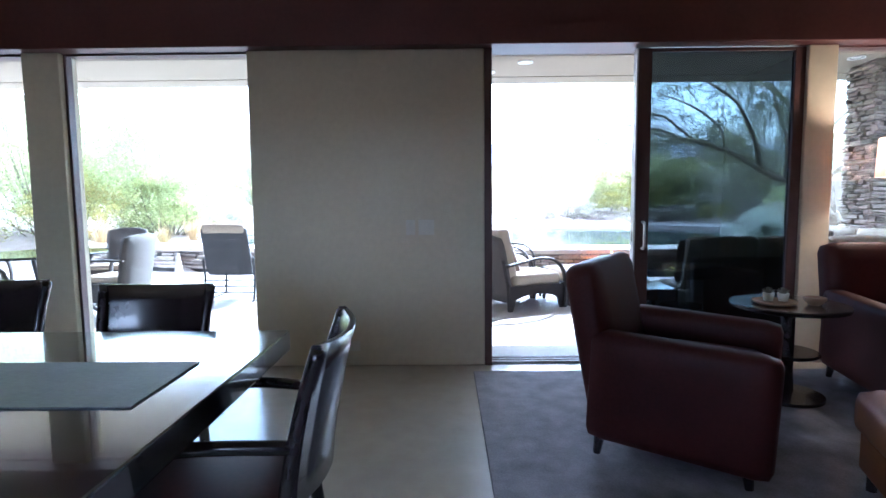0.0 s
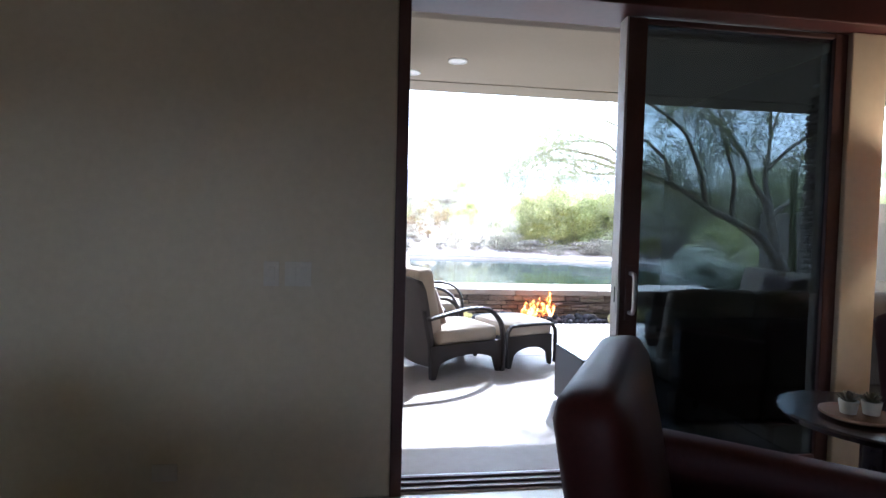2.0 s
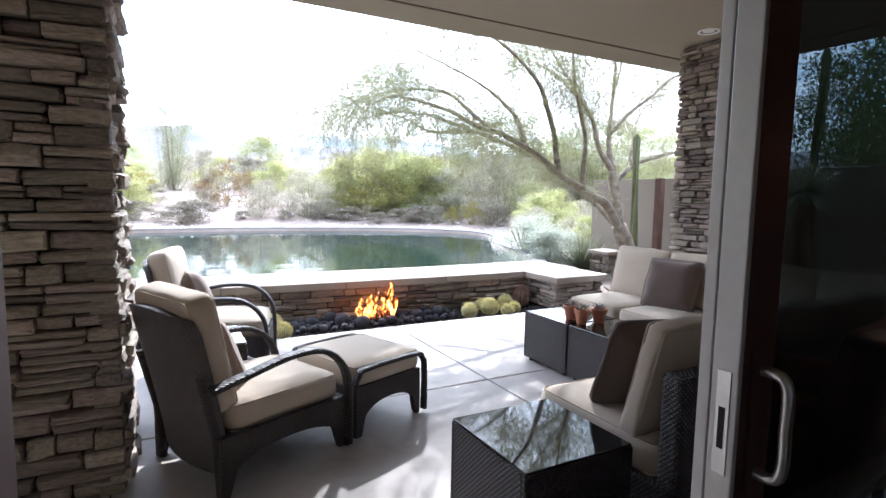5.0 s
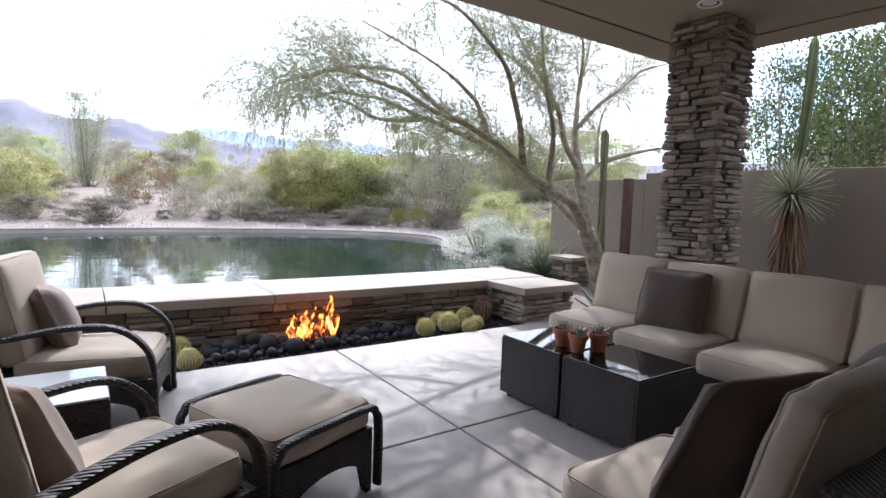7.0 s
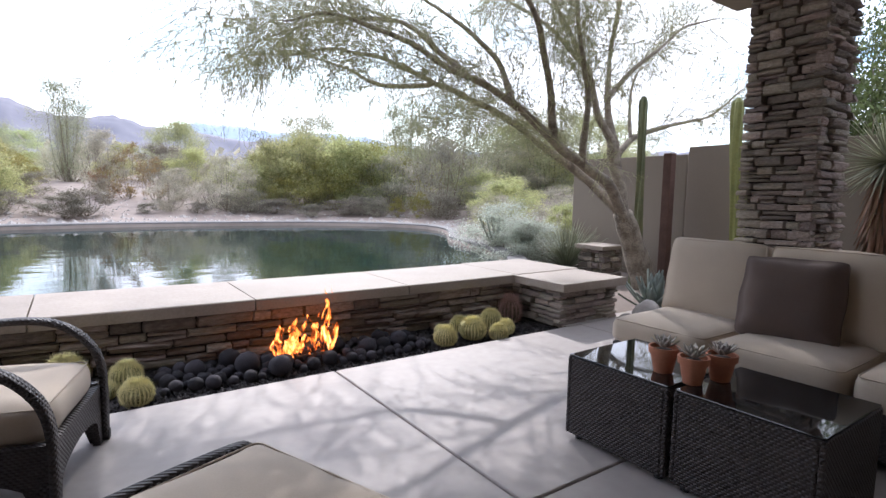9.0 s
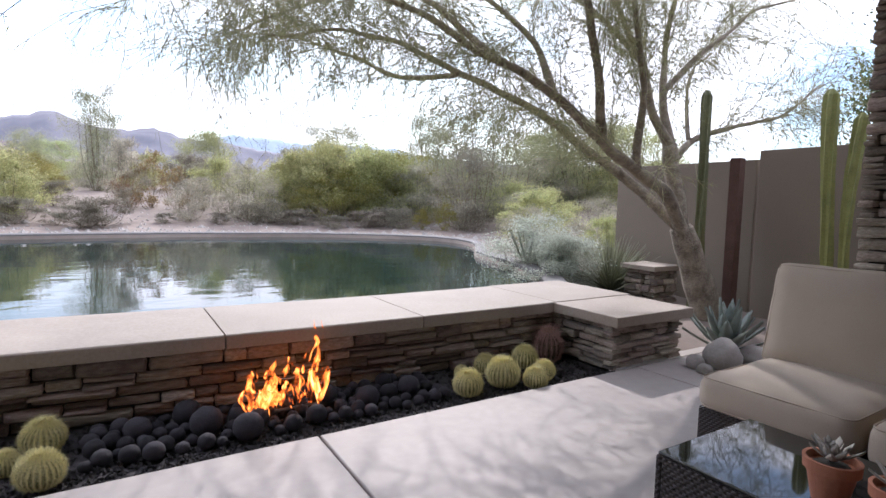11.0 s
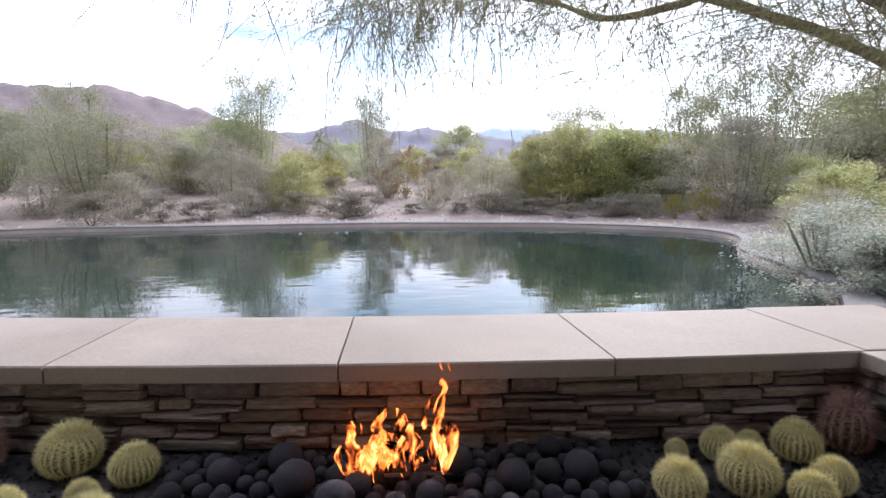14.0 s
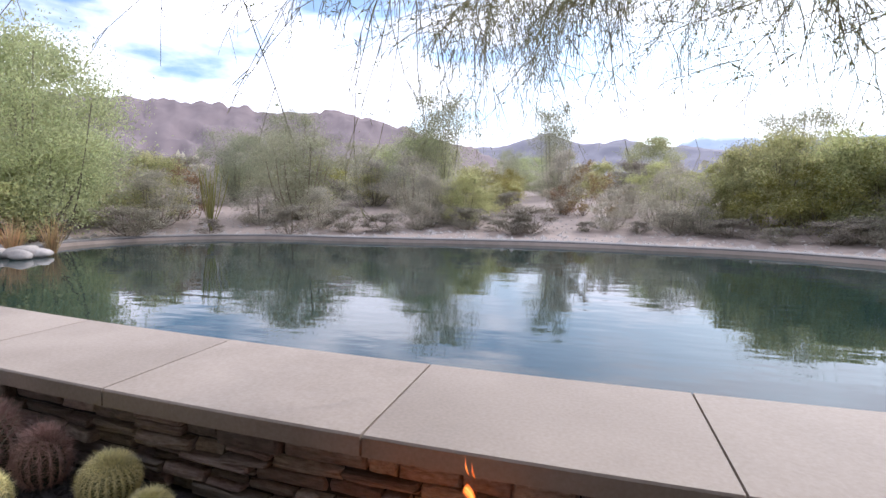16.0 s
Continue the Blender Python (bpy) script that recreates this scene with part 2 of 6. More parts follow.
# ---------- the house ----------
H_DOOR, H_BEAM, H_ROOM, H_PATIO = 2.40, 2.80, 3.5, 3.05
RX0, RX1, RY0 = -6.6, 5.2, -6.5
tagged(obj("floor", B(RX0, RX1, RY0, 0.12, -0.15, 0.0), CONC_IN), "polished tan concrete floor of the living room", "floor", kind="structure")
tagged(obj("ceiling", B(RX0, RX1, RY0, 0.15, H_ROOM, H_ROOM + 0.15), PLASTER), "pale plaster ceiling", "ceiling", kind="structure")
tagged(obj("wall_pier", B(-1.77, 0.0, 0.0, 0.22, 0.0, H_DOOR, bev=0.012), PLASTER), "cream plaster wall panel between window and door", "wall", kind="structure")
tagged(obj("wall_upper", B(RX0, RX1, 0.03, 0.18, H_BEAM, H_ROOM), PLASTER), "pale plaster band above the timber beam", "wall", kind="structure")
tagged(obj("beam", B(RX0, RX1, -0.10, 0.20, H_DOOR, H_BEAM, bev=0.008), BEAMWOOD), "dark red-brown timber header beam over the openings", "beam", kind="structure")
SW = (-2.5, -0.9, 1.15, 1.98)     # small opening added in the unseen back wall to let sky light in
for k, q in enumerate(((RX0, SW[0], 0, H_ROOM), (SW[1], RX1, 0, H_ROOM), (SW[0], SW[1], 0, SW[2]), (SW[0], SW[1], SW[3], H_ROOM))):
    tagged(obj("wall_south" if k == 0 else f"wall_south_{k + 1}", B(q[0], q[1], RY0 - 0.2, RY0, q[2], q[3]), DIMWALL), "unseen back wall, made dark, round an opening added for light", "wall", kind="structure")
tagged(obj("wall_west", B(RX0 - 0.2, RX0, RY0, 0.15, 0, H_ROOM), DIMWALL), "unseen side wall, made dark to cut bounced light", "wall", kind="structure")
tagged(obj("wall_east", B(RX1, RX1 + 0.2, RY0, 0.15, 0, H_ROOM), DIMWALL), "unseen side wall, made dark to cut bounced light", "wall", kind="structure")
for nm, x0, x1 in (("post_1", -3.45, -3.17), ("post_2", 2.392, 2.612), ("post_3", -6.5, -6.2), ("post_4", 4.85, 5.1)):
    tagged(obj(nm, B(x0, x1, 0.0, 0.2, 0, H_DOOR, bev=0.008), PLASTER), "cream plastered post between glazed openings", "post", kind="structure")
for nm, x0, x1 in (("post_5", -3.40, -3.22), ("post_6", 2.385, 2.62)):
    tagged(obj(nm, B(x0, x1, -0.03, 0.028, H_BEAM, H_ROOM), PLASTER), "cream upper post above the beam", "post", kind="structure")


def window(nm, x0, x1, label, low=0.0, f0=0.02, f1=0.02):
    w = thing(nm, label, "window", kind="structure")
    part("window_frame", B(x0, x0 + f0, 0.05, 0.12, low, H_DOOR, bev=0.003), FRAMEWOOD, w)
    part("window_frame", B(x1 - f1, x1, 0.05, 0.12, low, H_DOOR, bev=0.003), FRAMEWOOD, w)
    part("window_frame", B(x0 + f0, x1 - f1, 0.05, 0.12, low, low + 0.022, bev=0.003), FRAMEWOOD, w)
    part("window_frame", B(x0 + f0, x1 - f1, 0.05, 0.12, H_DOOR - 0.012, H_DOOR, bev=0.003), FRAMEWOOD, w)
    p = part("pane", B(x0 + f0, x1 - f1, 0.08, 0.088, low + 0.022, H_DOOR - 0.012), GLASS_W, w)
    p.visible_shadow = False
    return w


window("window_1", -3.17, -1.77, "tall clear fixed window beside the dining table", f1=0.006)
window("window_2", -6.2, -3.45, "wide clear fixed window at the dining end")
window("window_3", 2.612, 4.85, "wide clear fixed window behind the armchairs")

DARKM_LOCK = mat("blackened_latch", (0.012, 0.012, 0.013), (0.02, 0.02, 0.022), 0.5, 6, 60, 0.02, metal=0.6)
door = thing("sliding_door", "open sliding glass door with red-brown stiles and tinted pane", "door")
part("stile", B(1.15, 1.25, 0.02, 0.07, 0.03, H_DOOR - 0.01, bev=0.004), FRAMEWOOD, door)
part("edge_channel", B(1.136, 1.149, 0.018, 0.071, 0.03, H_DOOR - 0.01, bev=0.003), ALU, door, "pale aluminium edge strip")
part("outer_stile", B(1.140, 1.25, 0.076, 0.102, 0.03, H_DOOR - 0.01, bev=0.003), ALU, door, "pale aluminium outer stile")
part("lock_case", B(1.1335, 1.1362, 0.030, 0.058, 0.90, 1.10, bev=0.001), STEEL, door, "steel lock plate on the door edge")
part("lock_slot", B(1.1322, 1.1337, 0.038, 0.050, 0.95, 1.03), DARKM_LOCK, door, "dark latch slot")
part("stile", B(2.31, 2.388, 0.02, 0.07, 0.03, H_DOOR - 0.01, bev=0.004), FRAMEWOOD, door)
part("rail", B(1.25, 2.31, 0.022, 0.068, 0.03, 0.12, bev=0.004), FRAMEWOOD, door)
part("rail", B(1.25, 2.31, 0.022, 0.068, H_DOOR - 0.035, H_DOOR - 0.01, bev=0.004), FRAMEWOOD, door)
pane = part("pane", B(1.25, 2.31, 0.040, 0.048, 0.12, H_DOOR - 0.035), GLASS_D, door, "dark tinted glass pane")
pane.visible_shadow = False
for yy, s in ((0.02, -1), (0.072, 1)):
    hb = bmesh.new()
    tube(hb, bez([(1.20, yy, 1.10), (1.20, yy + s * 0.05, 1.09), (1.20, yy + s * 0.055, 1.0), (1.20, yy + s * 0.05, 0.91), (1.20, yy, 0.90)], 5), 0.011, 10)
    part("pull_handle", hb, STEEL, door, "brushed steel pull handle", True)
part("lock_plate", B(1.175, 1.225, 0.012, 0.02, 0.86, 1.14, bev=0.003), FRAMEWOOD, door)
tagged(obj("door_jamb", B(-0.002, 0.055, -0.005, 0.225, 0.0, H_DOOR, bev=0.004), FRAMEWOOD), "dark red-brown door jamb on the plaster pier", "door jamb", kind="structure")
track = thing("door_sill", "dark metal sliding track sunk in the floor", "door sill", kind="structure")
for k in range(3):
    part("track_rail", B(0.055, 2.385, 0.035 + k * 0.06, 0.055 + k * 0.06, 0.002, 0.018), FRAMEWOOD, track)
part("threshold", B(0.055, 2.385, 0.015, 0.215, -0.01, 0.004), ALU, track)

# ---------- patio roof ----------
roof = thing("patio_roof", "flat stucco patio roof with a shadow groove near its edge", "roof", kind="structure")
part("soffit", B(-12.0, 6.05, 0.22, 3.74, H_PATIO, H_PATIO + 0.3), SOFFIT, roof)
part("soffit_edge", B(-12.0, 6.5, 3.765, 4.2, H_PATIO - 0.006, H_PATIO + 0.42), SOFFIT, roof)
part("soffit_edge", B(6.075, 6.5, 0.22, 3.74, H_PATIO - 0.006, H_PATIO + 0.42), SOFFIT, roof)
part("groove", B(-12.0, 6.07, 3.72, 3.78, H_PATIO + 0.03, H_PATIO + 0.3), MORTAR, roof)
part("roof_slab", B(-12.0, 6.5, 0.2, 4.2, H_PATIO + 0.425, H_PATIO + 0.5), SOFFIT, roof)
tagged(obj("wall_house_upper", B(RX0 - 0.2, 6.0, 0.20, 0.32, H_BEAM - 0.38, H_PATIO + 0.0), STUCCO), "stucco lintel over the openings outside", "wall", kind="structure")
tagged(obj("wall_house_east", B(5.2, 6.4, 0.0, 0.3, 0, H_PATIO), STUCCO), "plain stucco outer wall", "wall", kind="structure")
tagged(obj("house_roof", B(RX0 - 0.4, RX1 + 0.4, RY0 - 0.4, 0.15, H_ROOM + 0.16, H_ROOM + 0.3), STUCCO), "plain flat roof of the house", "roof", kind="structure")

LAMPG = mat("lamp_trim", (0.75, 0.74, 0.70), (0.8, 0.79, 0.76), 0.4, 5, 50, 0.02)
DARKM = mat("dark_metal", (0.02, 0.02, 0.022), (0.035, 0.034, 0.036), 0.45, 6, 60, 0.05)
for lx, ly in ((0.74, 2.95), (4.95, 2.92), (0.30, 3.45)):
    dl = thing("recessed_light", "small round recessed light in the patio ceiling, off", "ceiling light", "patio ceiling lights")
    tb = bmesh.new()
    lathe(tb, [(0.10, 0), (0.10, -0.012), (0.085, -0.014), (0.075, -0.004)], 24, lx, ly, H_PATIO)
    part("trim_ring", tb, LAMPG, dl, smooth=False)
    part("lens", lathe(bmesh.new(), [(0.074, -0.002), (0.074, -0.005), (0.04, -0.003), (0.001, -0.0025)], 20, lx, ly, H_PATIO), DARKM if lx > 4 else LAMPG, dl)

# ---------- ground, patio floor, pool ----------
POOL = ((-60, 5.6), (-33, 6.6), (0, 7.2), (21, 9.4), (39, 8.9), (57, 7.6), (90, 6.5), (115, 6.7), (142, 8.4), (162, 8.2), (180, 6.7), (215, 6.6), (270, 5.0), (300, 5.6))
PC = Vector((0.0, 10.0))
WATER = 0.24


def pool_r(a):
    a = (math.degrees(a) + 60) % 360 - 60
    pts = list(POOL)
    for i in range(len(pts) - 1):
        if pts[i][0] <= a <= pts[i + 1][0]:
            t = (a - pts[i][0]) / (pts[i + 1][0] - pts[i][0])
            p0, p1, p2, p3 = pts[max(i - 1, 0)][1], pts[i][1], pts[i + 1][1], pts[min(i + 2, len(pts) - 1)][1]
            return 0.5 * (2 * p1 + (p2 - p0) * t + (2 * p0 - 5 * p1 + 4 * p2 - p3) * t * t + (3 * p1 - p0 - 3 * p2 + p3) * t ** 3)
    return 5.6


def ease(a, b, x):
    t = max(0.0, min(1.0, (x - a) / (b - a)))
    return t * t * (3 - 2 * t)


def ground_z(x, y):
    v = Vector((x, y)) - PC
    s = v.length / pool_r(math.atan2(v.y, v.x))
    d = v.length - pool_r(math.atan2(v.y, v.x))
    if s < 1.0:
        return -0.7 + 0.5 * ease(0.7, 1.0, s)
    home = 1 - ease(6.2, 9.0, y - 0.12 * abs(x))
    if x > 6:
        home = (1 - ease(5.0, 9.5, y))
    bank = 0.33 + 0.85 * ease(0.5, 12, d) + 0.25 * noise.noise(Vector((x * 0.09, y * 0.09, 2))) * ease(1, 8, d) + 0.06 * noise.noise(Vector((x * 0.7, y * 0.7, 5))) * ease(0.3, 2, d)
    bank += 1.1 * ease(9, 34, d) + 2.5 * ease(60, 400, d) + 1.2 * noise.noise(Vector((x * 0.02, y * 0.02, 7))) * ease(20, 70, d)
    low = -0.12 if x < 5.62 else 0.02 + 0.05 * noise.noise(Vector((x, y, 1)))
    return low * home + bank * (1 - home)


gb = bmesh.new()
NA = 200
ring_d = [-9, -3, -1.2, -0.5, -0.03, 0.0, 0.05, 0.35, 0.8, 1.5, 2.3, 3.2, 4.3, 5.6, 7, 9, 11, 13.5, 17, 21, 26, 33, 43, 60, 90, 150, 260, 500, 1100, 2800]
rows_g = []
for d in ring_d:
    row = []
    for k in range(NA):
        a = k * math.tau / NA
        r = max(0.15, pool_r(a) + d)
        x, y = PC.x + r * math.cos(a), PC.y + r * math.sin(a)
        z = ground_z(x, y) if d >= 0.05 else (-0.2 if d < -0.1 else (0.05 if d < 0 else 0.3))
        if y < 6.4 and x < 5.62:
            z = min(z, -0.12) if y > -8 else z
        row.append(gb.verts.new((x, y, z)))
    rows_g.append(row)
for a, b in zip(rows_g, rows_g[1:]):
    for k in range(NA):
        gb.faces.new((a[k], a[(k + 1) % NA], b[(k + 1) % NA], b[k]))
gb.faces.new(rows_g[0])
tagged(obj("ground", gb, EARTH, True), "dry stony desert ground with gravelly tan soil", "ground", kind="structure")

WATERM = bpy.data.materials.new("pool_water")
WATERM.use_nodes = True
n_, l_ = WATERM.node_tree.nodes, WATERM.node_tree.links
wb = n_["Principled BSDF"]
wb.inputs["Base Color"].default_value = (0.010, 0.027, 0.025, 1)
wb.inputs["Roughness"].default_value, wb.inputs["IOR"].default_value = 0.015, 1.33
wtx, wmp, wnz, wnz2, wad, wbp = (n_.new(k) for k in ("ShaderNodeTexCoord", "ShaderNodeMapping", "ShaderNodeTexNoise", "ShaderNodeTexNoise", "ShaderNodeMath", "ShaderNodeBump"))
wmp.inputs["Scale"].default_value = (0.8, 1.6, 1)
wnz.inputs["Scale"].default_value, wnz2.inputs["Scale"].default_value = 1.3, 6.0
wnz.inputs["Detail"].default_value = wnz2.inputs["Detail"].default_value = 2
wad.operation, wad.inputs[1].default_value = "MULTIPLY_ADD", 0.12
l_.new(wtx.outputs["Object"], wmp.inputs[0])
l_.new(wmp.outputs[0], wnz.inputs["Vector"])
l_.new(wmp.outputs[0], wnz2.inputs["Vector"])
l_.new(wnz2.outputs["Fac"], wad.inputs[0])
l_.new(wnz.outputs["Fac"], wad.inputs[2])
l_.new(wad.outputs[0], wbp.inputs["Height"])
wbp.inputs["Strength"].default_value, wbp.inputs["Distance"].default_value = 0.07, 0.08
l_.new(wbp.outputs[0], wb.inputs["Normal"])
CAPB = lambda x: 6.21 + 0.0145 * (x - 4) ** 2
CAPF = lambda x: 5.28 + 0.0145 * (x - 4) ** 2
wbm = bmesh.new()
outer = []
for k in range(200):
    a = k * math.tau / 200
    r = pool_r(a) + 0.02
    x, y = PC.x + r * math.cos(a), PC.y + r * math.sin(a)
    outer.append(wbm.verts.new((x, max(y, CAPB(x) - 0.05), WATER)))
wbm.faces.new(outer)
tagged(obj("water", wbm, WATERM), "still dark green pool water reflecting the far bank", "water", kind="structure")
KERB = mat("pool_kerb", (0.12, 0.115, 0.11), (0.21, 0.195, 0.185), 0.8, 2, 30, 0.3)
kb = bmesh.new()
prev = None
for k in range(201):
    a = k * math.tau / 200
    ring = []
    for dr, z in ((0.02, 0.0), (0.02, 0.345), (0.05, 0.36), (0.26, 0.365), (0.30, 0.34), (0.32, 0.0)):
        r = pool_r(a) + dr
        ring.append((PC.x + r * math.cos(a), PC.y + r * math.sin(a), z))
    ok = not (ring[0][1] < CAPB(ring[0][0]) + 0.1)
    ring = [kb.verts.new(p) for p in ring] if ok else None
    if ok and prev:
        for i in range(len(ring) - 1):
            kb.faces.new((prev[i], ring[i], ring[i + 1], prev[i + 1]))
    prev = ring
tagged(obj("pool_kerb", kb, KERB), "low grey concrete kerb round the pool", "kerb", kind="structure")

# patio slabs
patio = thing("patio", "pale concrete patio poured in large slabs with dark joints", "patio floor", kind="structure")
part("joint_bed", B(-12.2, 6.6, 0.22, 4.60, -0.14, -0.022), MORTAR, patio)
part("joint_bed", B(4.62, 5.62, 4.6, 4.72, -0.14, -0.022), MORTAR, patio)
XS = [-12.2, -9.9, -7.45, -5.0, -2.5, -0.03, 2.43, 4.9, 6.6]
YS = [0.22, 2.8, 4.65]
for i in range(len(XS) - 1):
    for j in range(2):
        y1 = YS[j + 1] - 0.006 if j == 0 else YS[j + 1]
        part("slab", B(XS[i] + 0.006, XS[i + 1] - 0.006, YS[j] + 0.006, y1, -0.12, 0.0, bev=0.005, seg=1), CONC, patio)

# ---------- patio furniture ----------
WICKER = wicker("dark_brown_wicker", (0.024, 0.018, 0.017), (0.046, 0.036, 0.034))
WICKER_L = wicker("grey_brown_wicker", (0.075, 0.062, 0.055), (0.115, 0.095, 0.085), 0.009)
FABRIC = mat("beige_canvas", (0.40, 0.33, 0.255), (0.485, 0.405, 0.315), 0.85, 3, 220, 0.18, dist=0.003, sheen=0.15)
FABRIC_B = mat("brown_canvas", (0.085, 0.058, 0.048), (0.125, 0.088, 0.072), 0.85, 3, 220, 0.18, dist=0.003, sheen=0.15)
FABRIC_P = mat("taupe_canvas", (0.20, 0.15, 0.125), (0.27, 0.21, 0.175), 0.85, 3, 220, 0.18, dist=0.003, sheen=0.15)
# the white sky reflection is put into this glass's base colour
SKYGLASS = mat("sky_reflection_glass", (0.42, 0.44, 0.45), (0.50, 0.52, 0.53), 0.08, 3, 30, 0.0, rough2=0.16, spec=0.8)
TABLEGLASS = mat("dark_glass_top", (0.010, 0.011, 0.012), (0.014, 0.015, 0.016), 0.02, 3, 30, 0.0, rough2=0.05, spec=0.7)
RUBBER = mat("black_foot", (0.015, 0.015, 0.015), (0.025, 0.025, 0.025), 0.7, 8, 60, 0.1)
LABELM = mat("pale_tag", (0.55, 0.53, 0.50), (0.62, 0.60, 0.57), 0.5, 8, 60, 0.05)


def ribbon(bm, pts, w, th, y=0.0):
    """A flat band, w wide along y and th thick, along points in x and z."""
    pts = bez([(p[0], 0, p[1]) for p in pts], 6)
    rings = []
    for i, p in enumerate(pts):
        d = (pts[min(i + 1, len(pts) - 1)] - pts[max(i - 1, 0)]).normalized()
        nrm = Vector((-d.z, 0, d.x))
        c = []
        for a in range(10):
            u, v = math.cos(a * math.tau / 10), math.sin(a * math.tau / 10)
            u, v = math.copysign(abs(u) ** 0.6, u), math.copysign(abs(v) ** 0.6, v)
            c.append(bm.verts.new(p + Vector((0, y + u * w / 2, 0)) + nrm * (v * th / 2)))
        rings.append(c)
    for r0, r1 in zip(rings, rings[1:]):
        for k in range(10):
            bm.faces.new((r0[k], r0[(k + 1) % 10], r1[(k + 1) % 10], r1[k]))
    bm.faces.new(rings[0][::-1])
    bm.faces.new(rings[-1])
    return bm


def arch_panel(bm, a, b, top, arch, leg, th, m):
    """A panel in local x from a to b, with an arched underside that leaves short feet."""
    n = 18
    rows = []
    for i in range(n + 1):
        u = i / n
        x = a + (b - a) * u
        e = min(u, 1 - u) * (b - a)
        z = 0.0 if e < leg else arch * (1 - ((2 * u - 1) / (1 - 2 * leg / (b - a))) ** 2) ** 0.5 * 0.9 + 0.08 if e > leg * 1.01 else 0.08
        rows.append([bm.verts.new(m @ Vector((x, s * th / 2, zz))) for s in (-1, 1) for zz in (z, top)])
    for p, q in zip(rows, rows[1:]):
        for i, j in ((0, 1), (1, 3), (3, 2), (2, 0)):
            bm.faces.new((p[i], p[j], q[j], q[i]))
    bm.faces.new((rows[0][0], rows[0][2], rows[0][3], rows[0][1]))
    bm.faces.new((rows[-1][0], rows[-1][1], rows[-1][3], rows[-1][2]))
    return bm


def back_shell(bm, w, z0, z1, x0, x1, th):
    n, k = 10, 8
    fr, bk = [], []
    for j in range(k + 1):
        v = j / k
        z = z0 + (z1 - z0) * v
        xx = x0 + (x1 - x0) * v ** 1.2
        ww = w * (0.93 + 0.09 * v) * (1 - 0.10 * max(0, v - 0.85) / 0.15)
        rf, rb = [], []
        for i in range(n + 1):
            u = i / n * 2 - 1
            c = 0.05 * u * u
            dz = -0.035 * (u * u) * (1 if j == k else 0)
            rf.append(bm.verts.new((xx + c, u * ww / 2, z + dz)))
            rb.append(bm.verts.new((xx + c - th, u * ww / 2, z + dz)))
        fr.append(rf)
        bk.append(rb)
    for g, flip in ((fr, 0), (bk, 1)):
        for j in range(k):
            for i in range(n):
                f = (g[j][i], g[j][i + 1], g[j + 1][i + 1], g[j + 1][i])
                bm.faces.new(f[::-1] if flip else f)
    for j in range(k):
        bm.faces.new((fr[j][0], fr[j + 1][0], bk[j + 1][0], bk[j][0]))
        bm.faces.new((fr[j][n], bk[j][n], bk[j + 1][n], fr[j + 1][n]))
    for i in range(n):
        bm.faces.new((fr[k][i], fr[k][i + 1], bk[k][i + 1], bk[k][i]))
        bm.faces.new((fr[0][i], bk[0][i], bk[0][i + 1], fr[0][i + 1]))
    return bm


def piped(cushion, size, r, m, knife=0.0):
    """Thin sewn cords round both rims of a cushion."""
    h = Vector(size) / 2
    r = min(r, *(h * 0.98))
    for s in (-1, 1):
        pts = []
        for k in range(24):
            a = (k + 0.5) * math.tau / 24
            c, d = math.cos(a), math.sin(a)
            pts.append(m @ Vector((math.copysign(h.x - r, c) + 0.72 * r * c, math.copysign(h.y - r, d) + 0.72 * r * d, s * (h.z - 0.28 * r) * (1 - knife * 0.9))))
        part("piping", tube(bmesh.new(), pts + pts[:1], 0.0038, 5, False), FABRIC, cushion, smooth=True)
    return cushion


